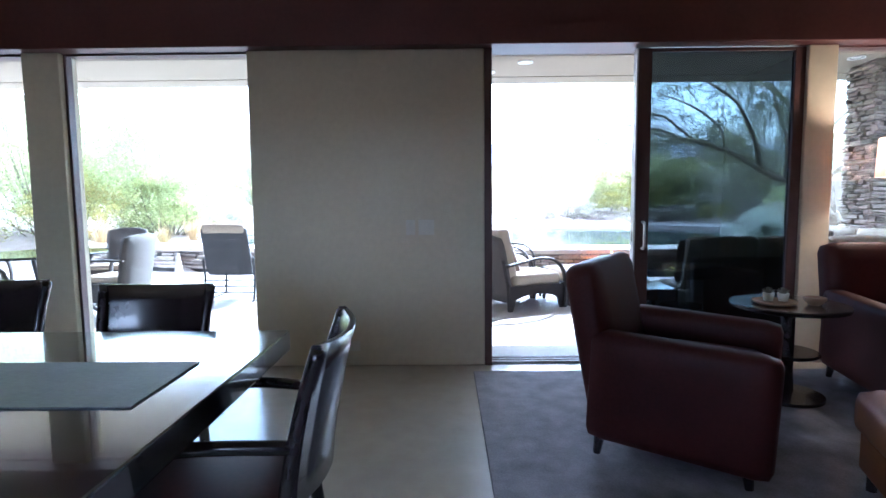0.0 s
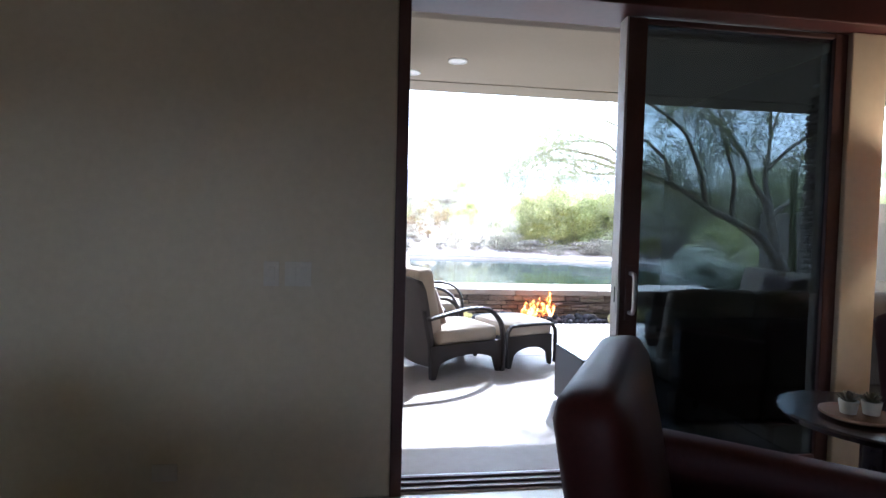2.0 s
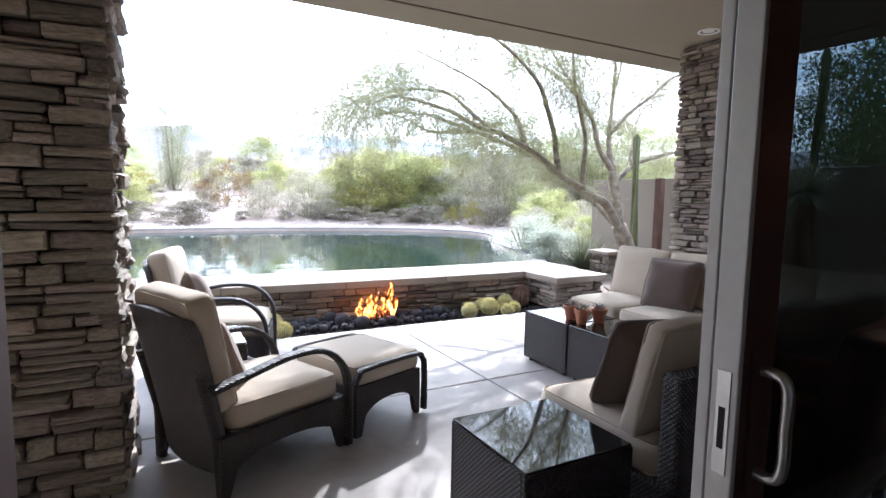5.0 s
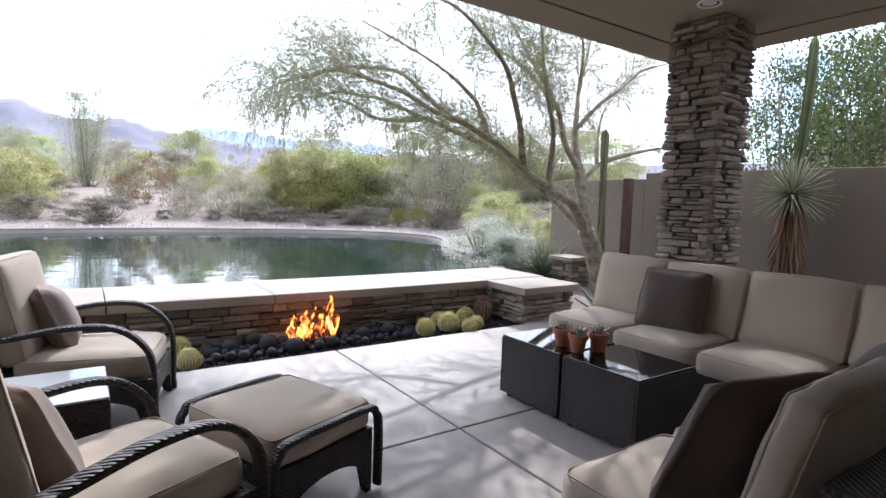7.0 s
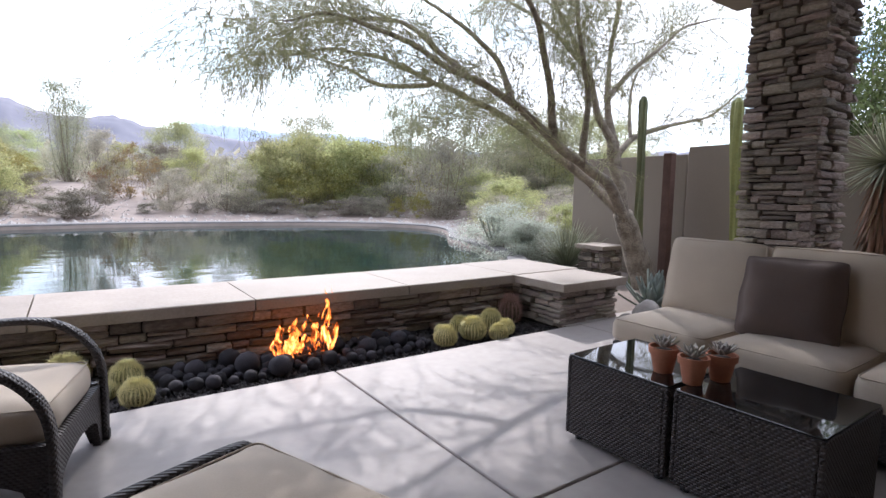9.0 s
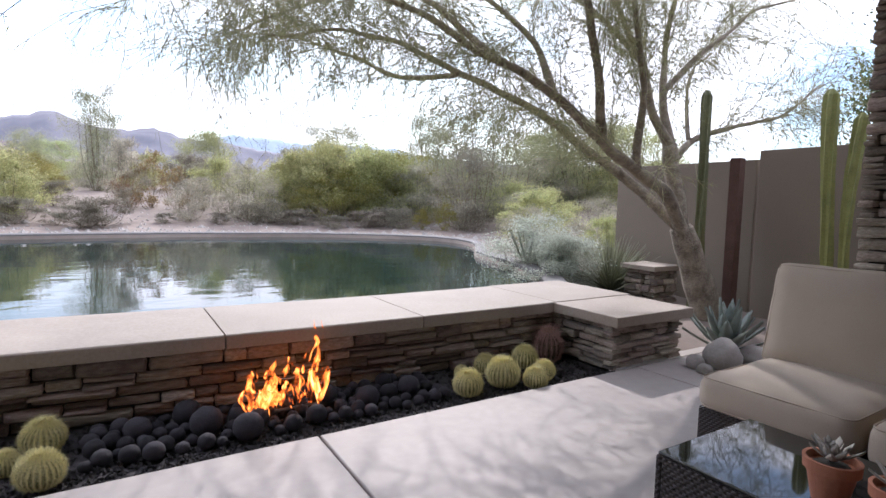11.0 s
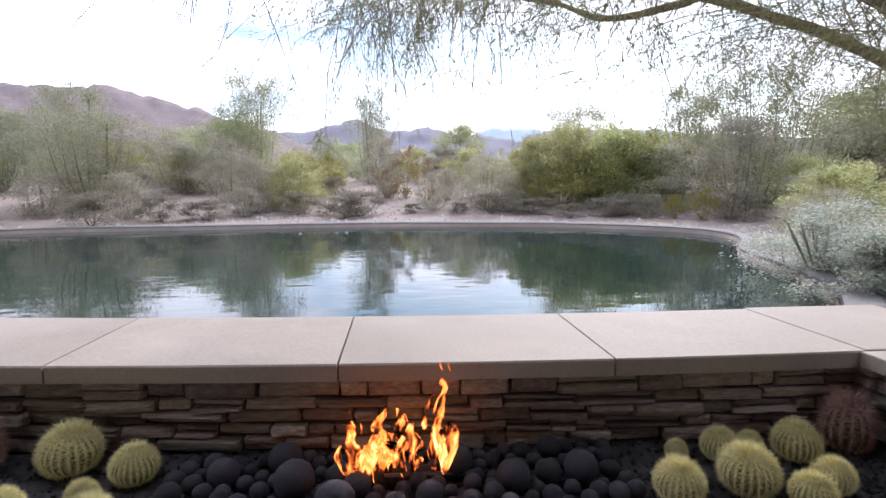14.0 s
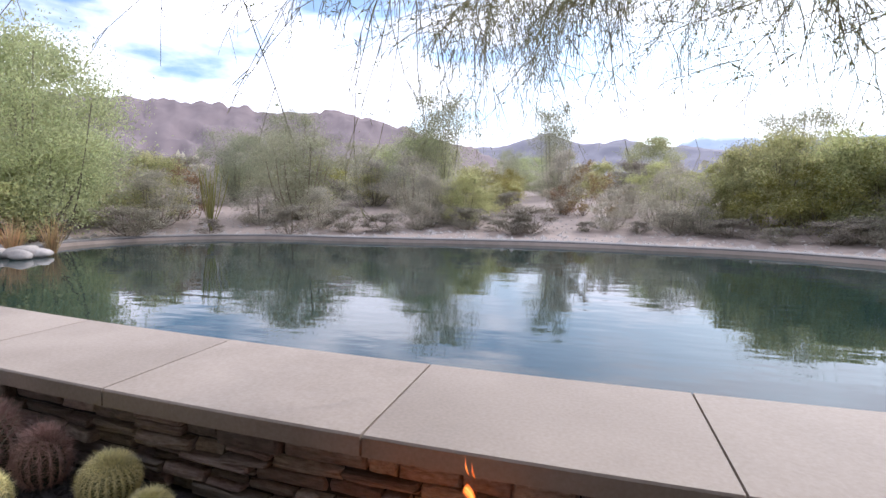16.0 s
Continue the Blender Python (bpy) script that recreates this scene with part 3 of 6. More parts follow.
def lounge_chair(m):
    c = thing("lounge_chair", "dark wicker patio armchair with thick beige cushions, near the fire", "armchair", "lounge chairs by the fire", at=m)
    for y in (-0.325, 0.325):
        part("side_panel", arch_panel(bmesh.new(), -0.37, 0.37, 0.29, 0.12, 0.05, 0.035, Matrix.Translation((0, y, 0))), WICKER, c)
        a = bmesh.new()
        ribbon(a, [(-0.42, 0.53), (-0.25, 0.56), (0.0, 0.60), (0.20, 0.585), (0.33, 0.49), (0.385, 0.34), (0.385, 0.02)], 0.065, 0.032, y * 1.06)
        part("arm", a, WICKER, c, smooth=True)
        part("foot", B(0.355, 0.405, y * 1.06 - 0.02, y * 1.06 + 0.02, 0.0, 0.05, bev=0.005), RUBBER, c)
        part("back_leg", tube(bmesh.new(), [(-0.35, y * 0.92, 0.0), (-0.37, y * 0.92, 0.30), (-0.44, y * 0.95, 0.60)], 0.022, 8), WICKER, c)
    part("front_panel", arch_panel(bmesh.new(), -0.31, 0.31, 0.28, 0.10, 0.04, 0.03, Matrix.Translation((0.365, 0, 0)) @ Matrix.Rotation(radians(90), 4, "Z")), WICKER, c)
    part("seat_deck", B(-0.36, 0.355, -0.31, 0.31, 0.245, 0.275), WICKER, c)
    part("backrest", back_shell(bmesh.new(), 0.62, 0.09, 0.885, -0.34, -0.50, 0.045), WICKER_L, c, smooth=True)
    piped(part("seat_cushion", rbox(bmesh.new(), (0.66, 0.60, 0.15), 0.05, Matrix.Translation((0.03, 0, 0.345)), 7, 0.025, 0, 0.006, 1), FABRIC, c, "beige canvas seat cushion", True), (0.66, 0.60, 0.15), 0.05, Matrix.Translation((0.03, 0, 0.345)), 0.0)
    piped(part("back_cushion", rbox(bmesh.new(), (0.58, 0.56, 0.15), 0.045, pose(-0.355, 0, 0.665, 0, -102, 0), 8, 0.02, 0, 0.008, 2), FABRIC, c, "beige canvas back cushion", True), (0.58, 0.56, 0.15), 0.045, pose(-0.355, 0, 0.665, 0, -102, 0), 0.0)
    tagged(obj("throw_pillow", rbox(bmesh.new(), (0.40, 0.40, 0.14), 0.02, m @ pose(-0.20, 0.09, 0.575, 8, -114, 6), 10, 0.03, 0, 0.008, 5, 0.8), FABRIC_P, True), "soft brown square pillow on the lounge chair", "pillow", "throw pillows")
    return c


lounge_chair(pose(0.63, 2.405, 0, 0, 0, 23.4))
lounge_chair(pose(0.64, 4.09, 0, 0, 0, -15))

ott = thing("ottoman", "dark wicker footstool with a beige cushion between curved rails", "ottoman", at=pose(1.324, 2.67, 0, 0, 0, 21))
for y in (-0.30, 0.30):
    part("side_panel", arch_panel(bmesh.new(), -0.26, 0.26, 0.30, 0.12, 0.045, 0.03, Matrix.Translation((0, y, 0))), WICKER, ott)
    part("rail", ribbon(bmesh.new(), [(-0.29, 0.02), (-0.29, 0.30), (-0.265, 0.375), (-0.20, 0.405), (0.20, 0.405), (0.265, 0.375), (0.29, 0.30), (0.29, 0.02)], 0.045, 0.028, y * 1.08), WICKER, ott, smooth=True)
for x in (-0.265, 0.265):
    part("end_panel", arch_panel(bmesh.new(), -0.285, 0.285, 0.285, 0.09, 0.04, 0.03, Matrix.Translation((x, 0, 0)) @ Matrix.Rotation(radians(90), 4, "Z")), WICKER, ott)
part("deck", B(-0.25, 0.25, -0.285, 0.285, 0.25, 0.28), WICKER, ott)
piped(part("cushion", rbox(bmesh.new(), (0.56, 0.60, 0.14), 0.04, Matrix.Translation((0, 0, 0.355)), 8, 0.018, 0, 0.008, 7), FABRIC, ott, "beige canvas cushion", True), (0.56, 0.60, 0.14), 0.04, Matrix.Translation((0, 0, 0.355)), 0.0)


def cube_table(x0, y0, s, h, label, mw=WICKER, top=None):
    t = thing("wicker_table", label, "coffee table", "wicker cube tables")
    for f in ((x0, x0 + s, y0, y0 + 0.02), (x0, x0 + s, y0 + s - 0.02, y0 + s), (x0, x0 + 0.02, y0 + 0.021, y0 + s - 0.021), (x0 + s - 0.02, x0 + s, y0 + 0.021, y0 + s - 0.021)):
        part("side_panel", B(*f, 0.03, h - 0.012, bev=0.006), mw, t)
    part("top_frame", B(x0 + 0.003, x0 + s - 0.003, y0 + 0.003, y0 + s - 0.003, h - 0.03, h - 0.011), mw, t)
    part("glass_top", B(x0 + 0.005, x0 + s - 0.005, y0 + 0.005, y0 + s - 0.005, h - 0.010, h, bev=0.003), top or TABLEGLASS, t, "glass top with sky reflection put into its colour" if top else "smoked glass top")
    for fx in (x0 + 0.05, x0 + s - 0.05):
        for fy in (y0 + 0.05, y0 + s - 0.05):
            part("foot", cyl(bmesh.new(), fx, fy, 0, 0.032, 0.02, sides=10), RUBBER, t)
    return t


ta = cube_table(1.33, 0.88, 0.54, 0.435, "dark wicker cube side table with a shiny glass top")
part("tag", B(1.3265, 1.3305, 0.93, 0.955, 0.085, 0.11), LABELM, ta, "small pale maker's tag")
cube_table(3.005, 2.575, 0.54, 0.43, "dark wicker cube table with glass top, pots on it")
cube_table(3.005, 2.012, 0.54, 0.43, "dark wicker cube table pushed beside its twin")
cube_table(0.19, 3.0, 0.5, 0.45, "wicker side table between lounge chairs, glass coloured like reflected sky", WICKER, SKYGLASS)


def seat_module(m, label, back=True, left=False, corner=False):
    s = thing("sofa_section", label, "sofa", "sectional sofa", at=m)
    w, d = 0.645, 0.80
    part("base", B(0, d, 0.004, w - 0.004, 0.04, 0.27, bev=0.012), WICKER, s)
    for fx in (0.06, d - 0.06):
        for fy in (0.06, w - 0.06):
            part("foot", cyl(bmesh.new(), fx, fy, 0, 0.045, 0.022, sides=10), RUBBER, s)
    piped(part("seat_cushion", rbox(bmesh.new(), (0.76, w - 0.01, 0.165), 0.055, Matrix.Translation((0.345, w / 2, 0.352)), 7, 0.02, 0, 0.007, 3 if left else 9), FABRIC, s, "beige canvas seat cushion", True), (0.76, w - 0.01, 0.165), 0.055, Matrix.Translation((0.345, w / 2, 0.352)), 0.0)
    part("back_frame", B(d - 0.07, d + 0.03, 0.004, w - 0.004, 0.272, 0.74, bev=0.02), WICKER, s)
    piped(part("back_cushion", rbox(bmesh.new(), (0.52, w - 0.012, 0.15), 0.028, pose(d - 0.17, w / 2, 0.662, 0, 104, 0), 10, 0.022, 0, 0.010, 4 if left else 11, 0.4), FABRIC, s, "beige canvas back cushion", True), (0.52, w - 0.012, 0.15), 0.028, pose(d - 0.17, w / 2, 0.662, 0, 104, 0), 0.4)
    if corner:
        part("side_frame", B(0, d + 0.03, -0.10, 0.0, 0.04, 0.74, bev=0.02), WICKER, s)
        piped(part("back_cushion", rbox(bmesh.new(), (0.50, 0.56, 0.17), 0.06, pose(0.33, 0.09, 0.665, 0, 103, -90), 8, 0.03, 0, 0.01, 6), FABRIC, s, "beige canvas back cushion", True), (0.50, 0.56, 0.17), 0.06, pose(0.33, 0.09, 0.665, 0, 103, -90), 0.0)
    return s


for i, y in enumerate((2.89, 2.235, 1.58)):
    seat_module(pose(3.90, y, 0), "dark wicker sofa section with beige cushions facing the fire", left=i == 0)
seat_module(pose(3.90, 0.925, 0), "corner section of the wicker sofa with beige cushions", corner=True)
for i, x in enumerate((3.895, 3.24, 2.585)):
    seat_module(pose(x - 0.645, 1.56, 0, 0, 0, -90), "dark wicker sofa section with its back to the house", left=i == 2)
for nm, m, sd, mt, lb in (("throw_pillow", pose(4.30, 2.66, 0.645, 0, 112, 10), 3, FABRIC_B, "plain dark brown pillow leaning on the sofa back"),
                          ("throw_pillow", pose(2.22, 1.12, 0.66, 0, 114, -104), 8, FABRIC_B, "plain dark brown pillow leaning on the sofa back"),
                          ("throw_pillow", pose(2.95, 1.04, 0.66, 0, 112, -84), 12, FABRIC_B, "plain dark brown pillow leaning on the sofa back")):
    tagged(obj(nm, rbox(bmesh.new(), (0.47, 0.49, 0.15), 0.02, m, 11, 0.03, 0, 0.012, sd, 0.8), mt, True), lb, "pillow", "throw pillows")

# terracotta pots
TERRA = mat("terracotta", (0.33, 0.125, 0.07), (0.46, 0.195, 0.115), 0.75, 9, 60, 0.2, rnd=0.1)
SUCC = mat("succulent_leaf", (0.25, 0.26, 0.22), (0.42, 0.36, 0.33), 0.5, 14, 60, 0.1, isl=0.2)
SOIL = mat("dark_soil", (0.03, 0.024, 0.02), (0.06, 0.05, 0.04), 0.95, 20, 120, 0.6)


def leaf_blade(bm, base, d, up, length, w, th=0.004, seg=4, droop=0.0, curl=0.15):
    """A thick pointed leaf with a keel."""
    d, up = d.normalized(), up.normalized()
    side = d.cross(up).normalized()
    prev = None
    for i in range(seg + 1):
        t = i / seg
        ww = w * (math.sin(math.pi * min(1, 0.28 + 0.72 * t)) ** 0.8 if t < 1 else 0.02)
        p = base + d * (length * t) + up * (curl * length * t * t) - Vector((0, 0, droop * length * t * t))
        r = [bm.verts.new(p - side * ww / 2 + up * th), bm.verts.new(p - up * th), bm.verts.new(p + side * ww / 2 + up * th)]
        if prev:
            bm.faces.new((prev[0], prev[1], r[1], r[0]))
            bm.faces.new((prev[1], prev[2], r[2], r[1]))
            bm.faces.new((prev[2], prev[0], r[0], r[2]))
        prev = r


for i, (px, py, pr) in enumerate(((3.16, 2.70, 0.058), (3.13, 2.545, 0.055), (3.27, 2.50, 0.056))):
    pt = thing("potted_succulent", "small terracotta pot with a grey-green rosette succulent", "potted plant", "pots on the cube tables", at=pose(px, py, 0.432, 0, 0, i * 70))
    part("pot", lathe(bmesh.new(), [(pr * 0.7, 0), (pr * 0.98, 0.085), (pr * 1.12, 0.086), (pr * 1.15, 0.115), (pr * 1.0, 0.115), (pr * 0.95, 0.095), (pr * 0.2, 0.094)], 36), TERRA, pt, smooth=False)
    part("soil", lathe(bmesh.new(), [(pr * 0.93, 0.090), (pr * 0.6, 0.102), (0.004, 0.106)], 12), SOIL, pt)
    lb = bmesh.new()
    rr = random.Random(i)
    for k in range(26):
        a, e = k * 2.4, radians(75 - k * 2.4)
        leaf_blade(lb, Vector((0, 0, 0.11)), Vector((math.cos(a) * math.cos(e), math.sin(a) * math.cos(e), math.sin(e))), Vector((-math.cos(a) * math.sin(e), -math.sin(a) * math.sin(e), math.cos(e))), 0.036 + k * 0.0018, 0.030, 0.003, 4, 0, 0.25)
    part("rosette", lb, SUCC, pt, smooth=True)

# ---------- fire feature ----------
fire_wall = thing("fire_wall", "low curved ledge-stone wall with a cast stone cap", "stone wall", kind="structure")
XC = [-9.6, -8.2, -6.85, -5.5, -4.2, -2.9, -1.6, -0.55, 0.755, 2.10, 3.40, 4.68]
CT, CB = 0.405, 0.322


def cap_seg(x0, x1):
    bm = bmesh.new()
    n = 6
    prof = [(0, CB), (0, CT - 0.008), (0.008, CT), (0.922, CT), (0.93, CT - 0.008), (0.93, CB)]
    rows = []
    for i in range(n + 1):
        x = x0 + (x1 - x0) * i / n
        rows.append([bm.verts.new((x, CAPF(x) + py, pz)) for py, pz in prof])
    for a, b in zip(rows, rows[1:]):
        for k in range(len(prof)):
            bm.faces.new((a[k], b[k], b[(k + 1) % len(prof)], a[(k + 1) % len(prof)]))
    bm.faces.new(rows[0])
    bm.faces.new(rows[-1][::-1])
    return bm


for a, b in zip(XC, XC[1:]):
    part("cap_slab", cap_seg(a + 0.005, b - 0.005), CAPST, fire_wall)
part("cap_slab", B(4.69, 5.62, 5.305, 6.25, CB, CT, bev=0.008), CAPST, fire_wall)
part("cap_slab", B(4.645, 5.56, 4.63, 5.295, CB, CT - 0.003, bev=0.008), CAPST, fire_wall)
cb = bmesh.new()
rows_c = []
for i in range(41):
    x = -9.6 + 14.4 * i / 40
    rows_c.append([cb.verts.new((x, CAPF(x) + py, pz)) for py, pz in ((0.10, -0.15), (0.10, CB - 0.003), (0.88, CB - 0.003), (0.88, -0.6))])
for a, b in zip(rows_c, rows_c[1:]):
    for k in range(4):
        cb.faces.new((a[k], b[k], b[(k + 1) % 4], a[(k + 1) % 4]))
part("core", cb, MORTAR, fire_wall)
part("core", B(4.74, 5.47, 4.74, 6.15, -0.15, CB - 0.003), MORTAR, fire_wall)

stone_meshes = []
for k in range(18):
    rr = random.Random(100 + k)
    sb = bmesh.new()
    n = 12
    ring = []
    cut = [rr.uniform(0.80, 1.0) for _ in range(4)]
    for i in range(n):
        a = (i + 0.5) * math.tau / n
        u, v = math.cos(a), math.sin(a)
        q = max(abs(u), abs(v))
        c = cut[int(a // (math.tau / 4)) % 4]
        ring.append((0.5 * u / q * (1 - (1 - c) * abs(v) ** 3) + rr.uniform(-0.012, 0.012), 0.5 * v / q * (1 - 0.9 * (1 - c) * abs(u) ** 0.5) + rr.uniform(-0.05, 0.05)))
    tilt, lean = rr.uniform(-0.16, 0.16), rr.uniform(-0.14, 0.14)
    back = [sb.verts.new((x, -0.5, z)) for x, z in ring]
    edge = [sb.verts.new((x, 0.36 + tilt * x + lean * z + rr.uniform(-0.05, 0.05), z)) for x, z in ring]
    face = [sb.verts.new((x * 0.93, 0.50 + tilt * x + lean * z + rr.uniform(-0.06, 0.06), z * 0.74)) for x, z in ring]
    for p, q in ((back, edge), (edge, face)):
        for i in range(n):
            sb.faces.new((p[i], p[(i + 1) % n], q[(i + 1) % n], q[i]))
    mid = sb.verts.new((rr.uniform(-0.2, 0.2), 0.55 + rr.uniform(-0.04, 0.06), rr.uniform(-0.1, 0.1)))
    for i in range(n):
        sb.faces.new((face[i], face[(i + 1) % n], mid))
    bmesh.ops.recalc_face_normals(sb, faces=sb.faces)
    sm = bpy.data.meshes.new("stone")
    sb.to_mesh(sm)
    sb.free()
    sm.materials.append(STONE)
    stone_meshes.append(sm)


def stone_face(parent, at_u, length, z0, z1, seed, mean=0.2, hmin=0.045, hmax=0.085, depth=0.09, keep=None):
    """Stacked ledge stones on one face. at_u(u) gives a point on the face and its outward normal."""
    rr = random.Random(seed)
    z = z0
    made = 0
    while z < z1 - 0.012:
        h = min(rr.uniform(hmin, hmax), z1 - z)
        if z1 - z - h < 0.03:
            h = z1 - z
        u = -rr.uniform(0, mean * 0.4)
        while u < length - 0.01:
            w = mean * rr.uniform(0.45, 1.75)
            a, b = max(u, 0), min(u + w, length)
            if length - b < 0.05:
                b, w = length, length - u
            if b - a > 0.02:
                split = rr.random() < 0.30 and h > 0.055
                for zz, hh in ((z, h),) if not split else ((z, h * 0.5), (z + h * 0.5, h * 0.5)):
                    p, nrm = at_u((a + b) / 2)
                    out = rr.uniform(-0.030, 0.026)
                    ux = Vector((-nrm.y, nrm.x, 0))
                    m = Matrix((ux, nrm, Vector((0, 0, 1)))).transposed().to_4x4()
                    c = p + nrm * (out - depth / 2 + 0.01) + Vector((0, 0, zz + hh / 2))
                    piece("stone", stone_meshes[rr.randrange(18)], parent, Matrix.Translation(c) @ m @ Matrix.Rotation(rr.uniform(-0.025, 0.025), 4, "Y") @ Matrix.Diagonal(((b - a) - 0.005, depth, (hh - 0.004) * rr.uniform(0.88, 1.06), 1)))
                    made += 1
            u += w
        z += h
    return made


def line_face(x0, y0, x1, y1):
    a, b = Vector((x0, y0, 0)), Vector((x1, y1, 0))
    d = (b - a).normalized()
    nrm = Vector((d.y, -d.x, 0))
    return (lambda u: (a + d * u, nrm)), (b - a).length


def wall_curve(u):
    x = -3.4 + u
    s = 0.029 * (x - 4)
    nrm = Vector((s, -1, 0)).normalized()
    return Vector((x, CAPF(x) + 0.07, 0)), nrm


stone_face(fire_wall, wall_curve, 8.1, -0.04, CB - 0.004, 5, 0.235, 0.04, 0.088, 0.10)
f, L = line_face(4.71, 5.40, 4.71, 4.70)
stone_face(fire_wall, f, L, -0.02, CB - 0.004, 6, 0.17, 0.04, 0.08)
f, L = line_face(4.70, 4.71, 5.50, 4.71)
stone_face(fire_wall, f, L, -0.02, CB - 0.004, 7, 0.18, 0.04, 0.08)
# the far end of the wall, past the dining set
fw2 = thing("stone_facing", "ledge-stone facing on the far part of the low wall", "stone wall", kind="structure")
stone_face(fw2, lambda u: (Vector((-9.4 + u, CAPF(-9.4 + u) + 0.07, 0)), Vector((0.02 * (-9.4 + u - 4), -1, 0)).normalized()), 6.0, -0.04, CB - 0.004, 8, 0.34, 0.06, 0.10)

# stone columns
def column(x0, x1, y0, y1, faces, seed, label, mean, hmin, hmax):
    c = thing("stone_column", label, "stone column", "patio columns")
    part("core", B(x0 + 0.05, x1 - 0.05, y0 + 0.05, y1 - 0.05, 0, H_PATIO), MORTAR, c)
    n = 0
    for k, fc in enumerate(faces):
        pts = {"s": (x0, y0, x1, y0), "e": (x1, y0, x1, y1), "n": (x1, y1, x0, y1), "w": (x0, y1, x0, y0)}[fc]
        f, L = line_face(*pts)
        n += stone_face(c, f, L, 0.0, H_PATIO - 0.002, seed + k, mean, hmin, hmax, 0.10)
    return c


column(5.24, 5.76, 2.93, 3.45, "ws", 20, "square column faced in stacked brown ledge stone", 0.15, 0.04, 0.075)
column(-0.78, 0.04, 2.22, 3.10, "se", 30, "broad column of stacked ledge stone beside the door", 0.23, 0.055, 0.105)

# planter bed
part("slab", B(-12.2, -1.3, 4.656, 5.75, -0.12, 0.0), CONC, patio)
part("slab", B(4.73, 6.6, 4.656, 4.76, -0.12, 0.0), CONC, patio)
GRAVEL = mat("dark_lava_gravel", (0.010, 0.009, 0.010), (0.05, 0.043, 0.043), 0.9, 30, 160, 0.9, isl=0.5, dist=0.02)
gv = bmesh.new()
rr = random.Random(11)
box(gv, -1.3, 4.72, 4.655, 5.50, -0.2, -0.045)
for k in range(5200):
    x, y = rr.uniform(-1.25, 4.66), rr.uniform(4.66, 5.42)
    if k % 3 == 0:
        y = rr.uniform(4.66, 4.95)
    s = rr.uniform(0.007, 0.02)
    c = Vector((x, y, -0.045 + s * rr.uniform(0.1, 0.9)))
    q = Matrix.Rotation(rr.uniform(0, 3), 3, Vector((rr.random(), rr.random(), rr.random() + 0.01)).normalized())
    vs = [gv.verts.new(c + q @ Vector((s * a * rr.uniform(0.6, 1.3), s * b * rr.uniform(0.6, 1.3), s * 0.7 * z))) for a, b, z in ((1, 0, 0), (-1, 0, 0), (0, 1, 0), (0, -1, 0), (0, 0, 1), (0, 0, -1))]
    for i, j, z in ((0, 2, 4), (2, 1, 4), (1, 3, 4), (3, 0, 4), (2, 0, 5), (1, 2, 5), (3, 1, 5), (0, 3, 5)):
        gv.faces.new((vs[i], vs[j], vs[z]))
tagged(obj("gravel", gv, GRAVEL), "bed of dark lava gravel in the planter", "gravel", kind="stuff")

LAVA = mat("lava_ball", (0.016, 0.014, 0.018), (0.046, 0.041, 0.048), 0.85, 12, 90, 0.5, rnd=0.4, dist=0.006)
ball_meshes = []
for k in range(4):
    sb = bmesh.new()
    bmesh.ops.create_icosphere(sb, subdivisions=3, radius=1)
    for v in sb.verts:
        v.co *= 1 + 0.05 * noise.noise(v.co * 2.2 + Vector((k * 5, 0, 0))) + 0.015 * noise.noise(v.co * 9)
    sm = bpy.data.meshes.new("lava_ball")
    sb.to_mesh(sm)
    sb.free()
    sm.polygons.foreach_set("use_smooth", [True] * len(sm.polygons))
    sm.materials.append(LAVA)
    ball_meshes.append(sm)
balls = [(2.13, 4.87, 0.078), (1.95, 5.02, 0.085), (2.85, 4.99, 0.071), (3.15, 5.03, 0.074), (2.62, 5.12, 0.08), (1.88, 5.21, 0.076), (1.64, 5.12, 0.068), (1.60, 4.88, 0.047), (1.49, 4.90, 0.045), (1.46, 5.01, 0.05), (2.36, 4.86, 0.05), (2.50, 4.90, 0.06)]
tries = 0
while len(balls) < 115 and tries < 9000:
    tries += 1
    r = rr.choice((0.030, 0.034, 0.037, 0.040, 0.044, 0.05, 0.058))
    x, y = rr.uniform(1.42, 3.34), rr.uniform(4.84, 5.28)
    if y < 4.80 + 0.12 * abs(x - 2.3) * rr.random() or (r > 0.055 and y < 4.95):
        continue
    if all((x - a) ** 2 + (y - b) ** 2 > ((r + c) * 0.90) ** 2 for a, b, c in balls):
        balls.append((x, y, r))
for k, (x, y, r) in enumerate(balls):
    b = new("lava_ball", ball_meshes[k % 4])
    b.matrix_basis = Matrix.Translation((x, y, -0.045 + r * 0.92)) @ Matrix.Rotation(k * 1.3, 4, "Z") @ Matrix.Diagonal((r, r * 0.97, r * 0.93, 1))
    tagged(b, "round charcoal lava stone lying in the fire bed", "stone ball", "fire stones")

# fire
FLAME = bpy.data.materials.new("flame")
FLAME.use_nodes = True
n_, l_ = FLAME.node_tree.nodes, FLAME.node_tree.links
n_.remove(n_["Principled BSDF"])
em, trn, mx, nz, tcn, rp, rc, mp, fmap = (n_.new(k) for k in ("ShaderNodeEmission", "ShaderNodeBsdfTransparent", "ShaderNodeMixShader", "ShaderNodeTexNoise", "ShaderNodeTexCoord", "ShaderNodeValToRGB", "ShaderNodeValToRGB", "ShaderNodeMapRange", "ShaderNodeMapping"))
fmap.inputs["Scale"].default_value = (1.0, 1.0, 0.40)
l_.new(tcn.outputs["Object"], fmap.inputs[0])
l_.new(fmap.outputs[0], nz.inputs["Vector"])
nz.inputs["Scale"].default_value, nz.inputs["Detail"].default_value, nz.inputs["Distortion"].default_value = 15, 2.5, 1.3
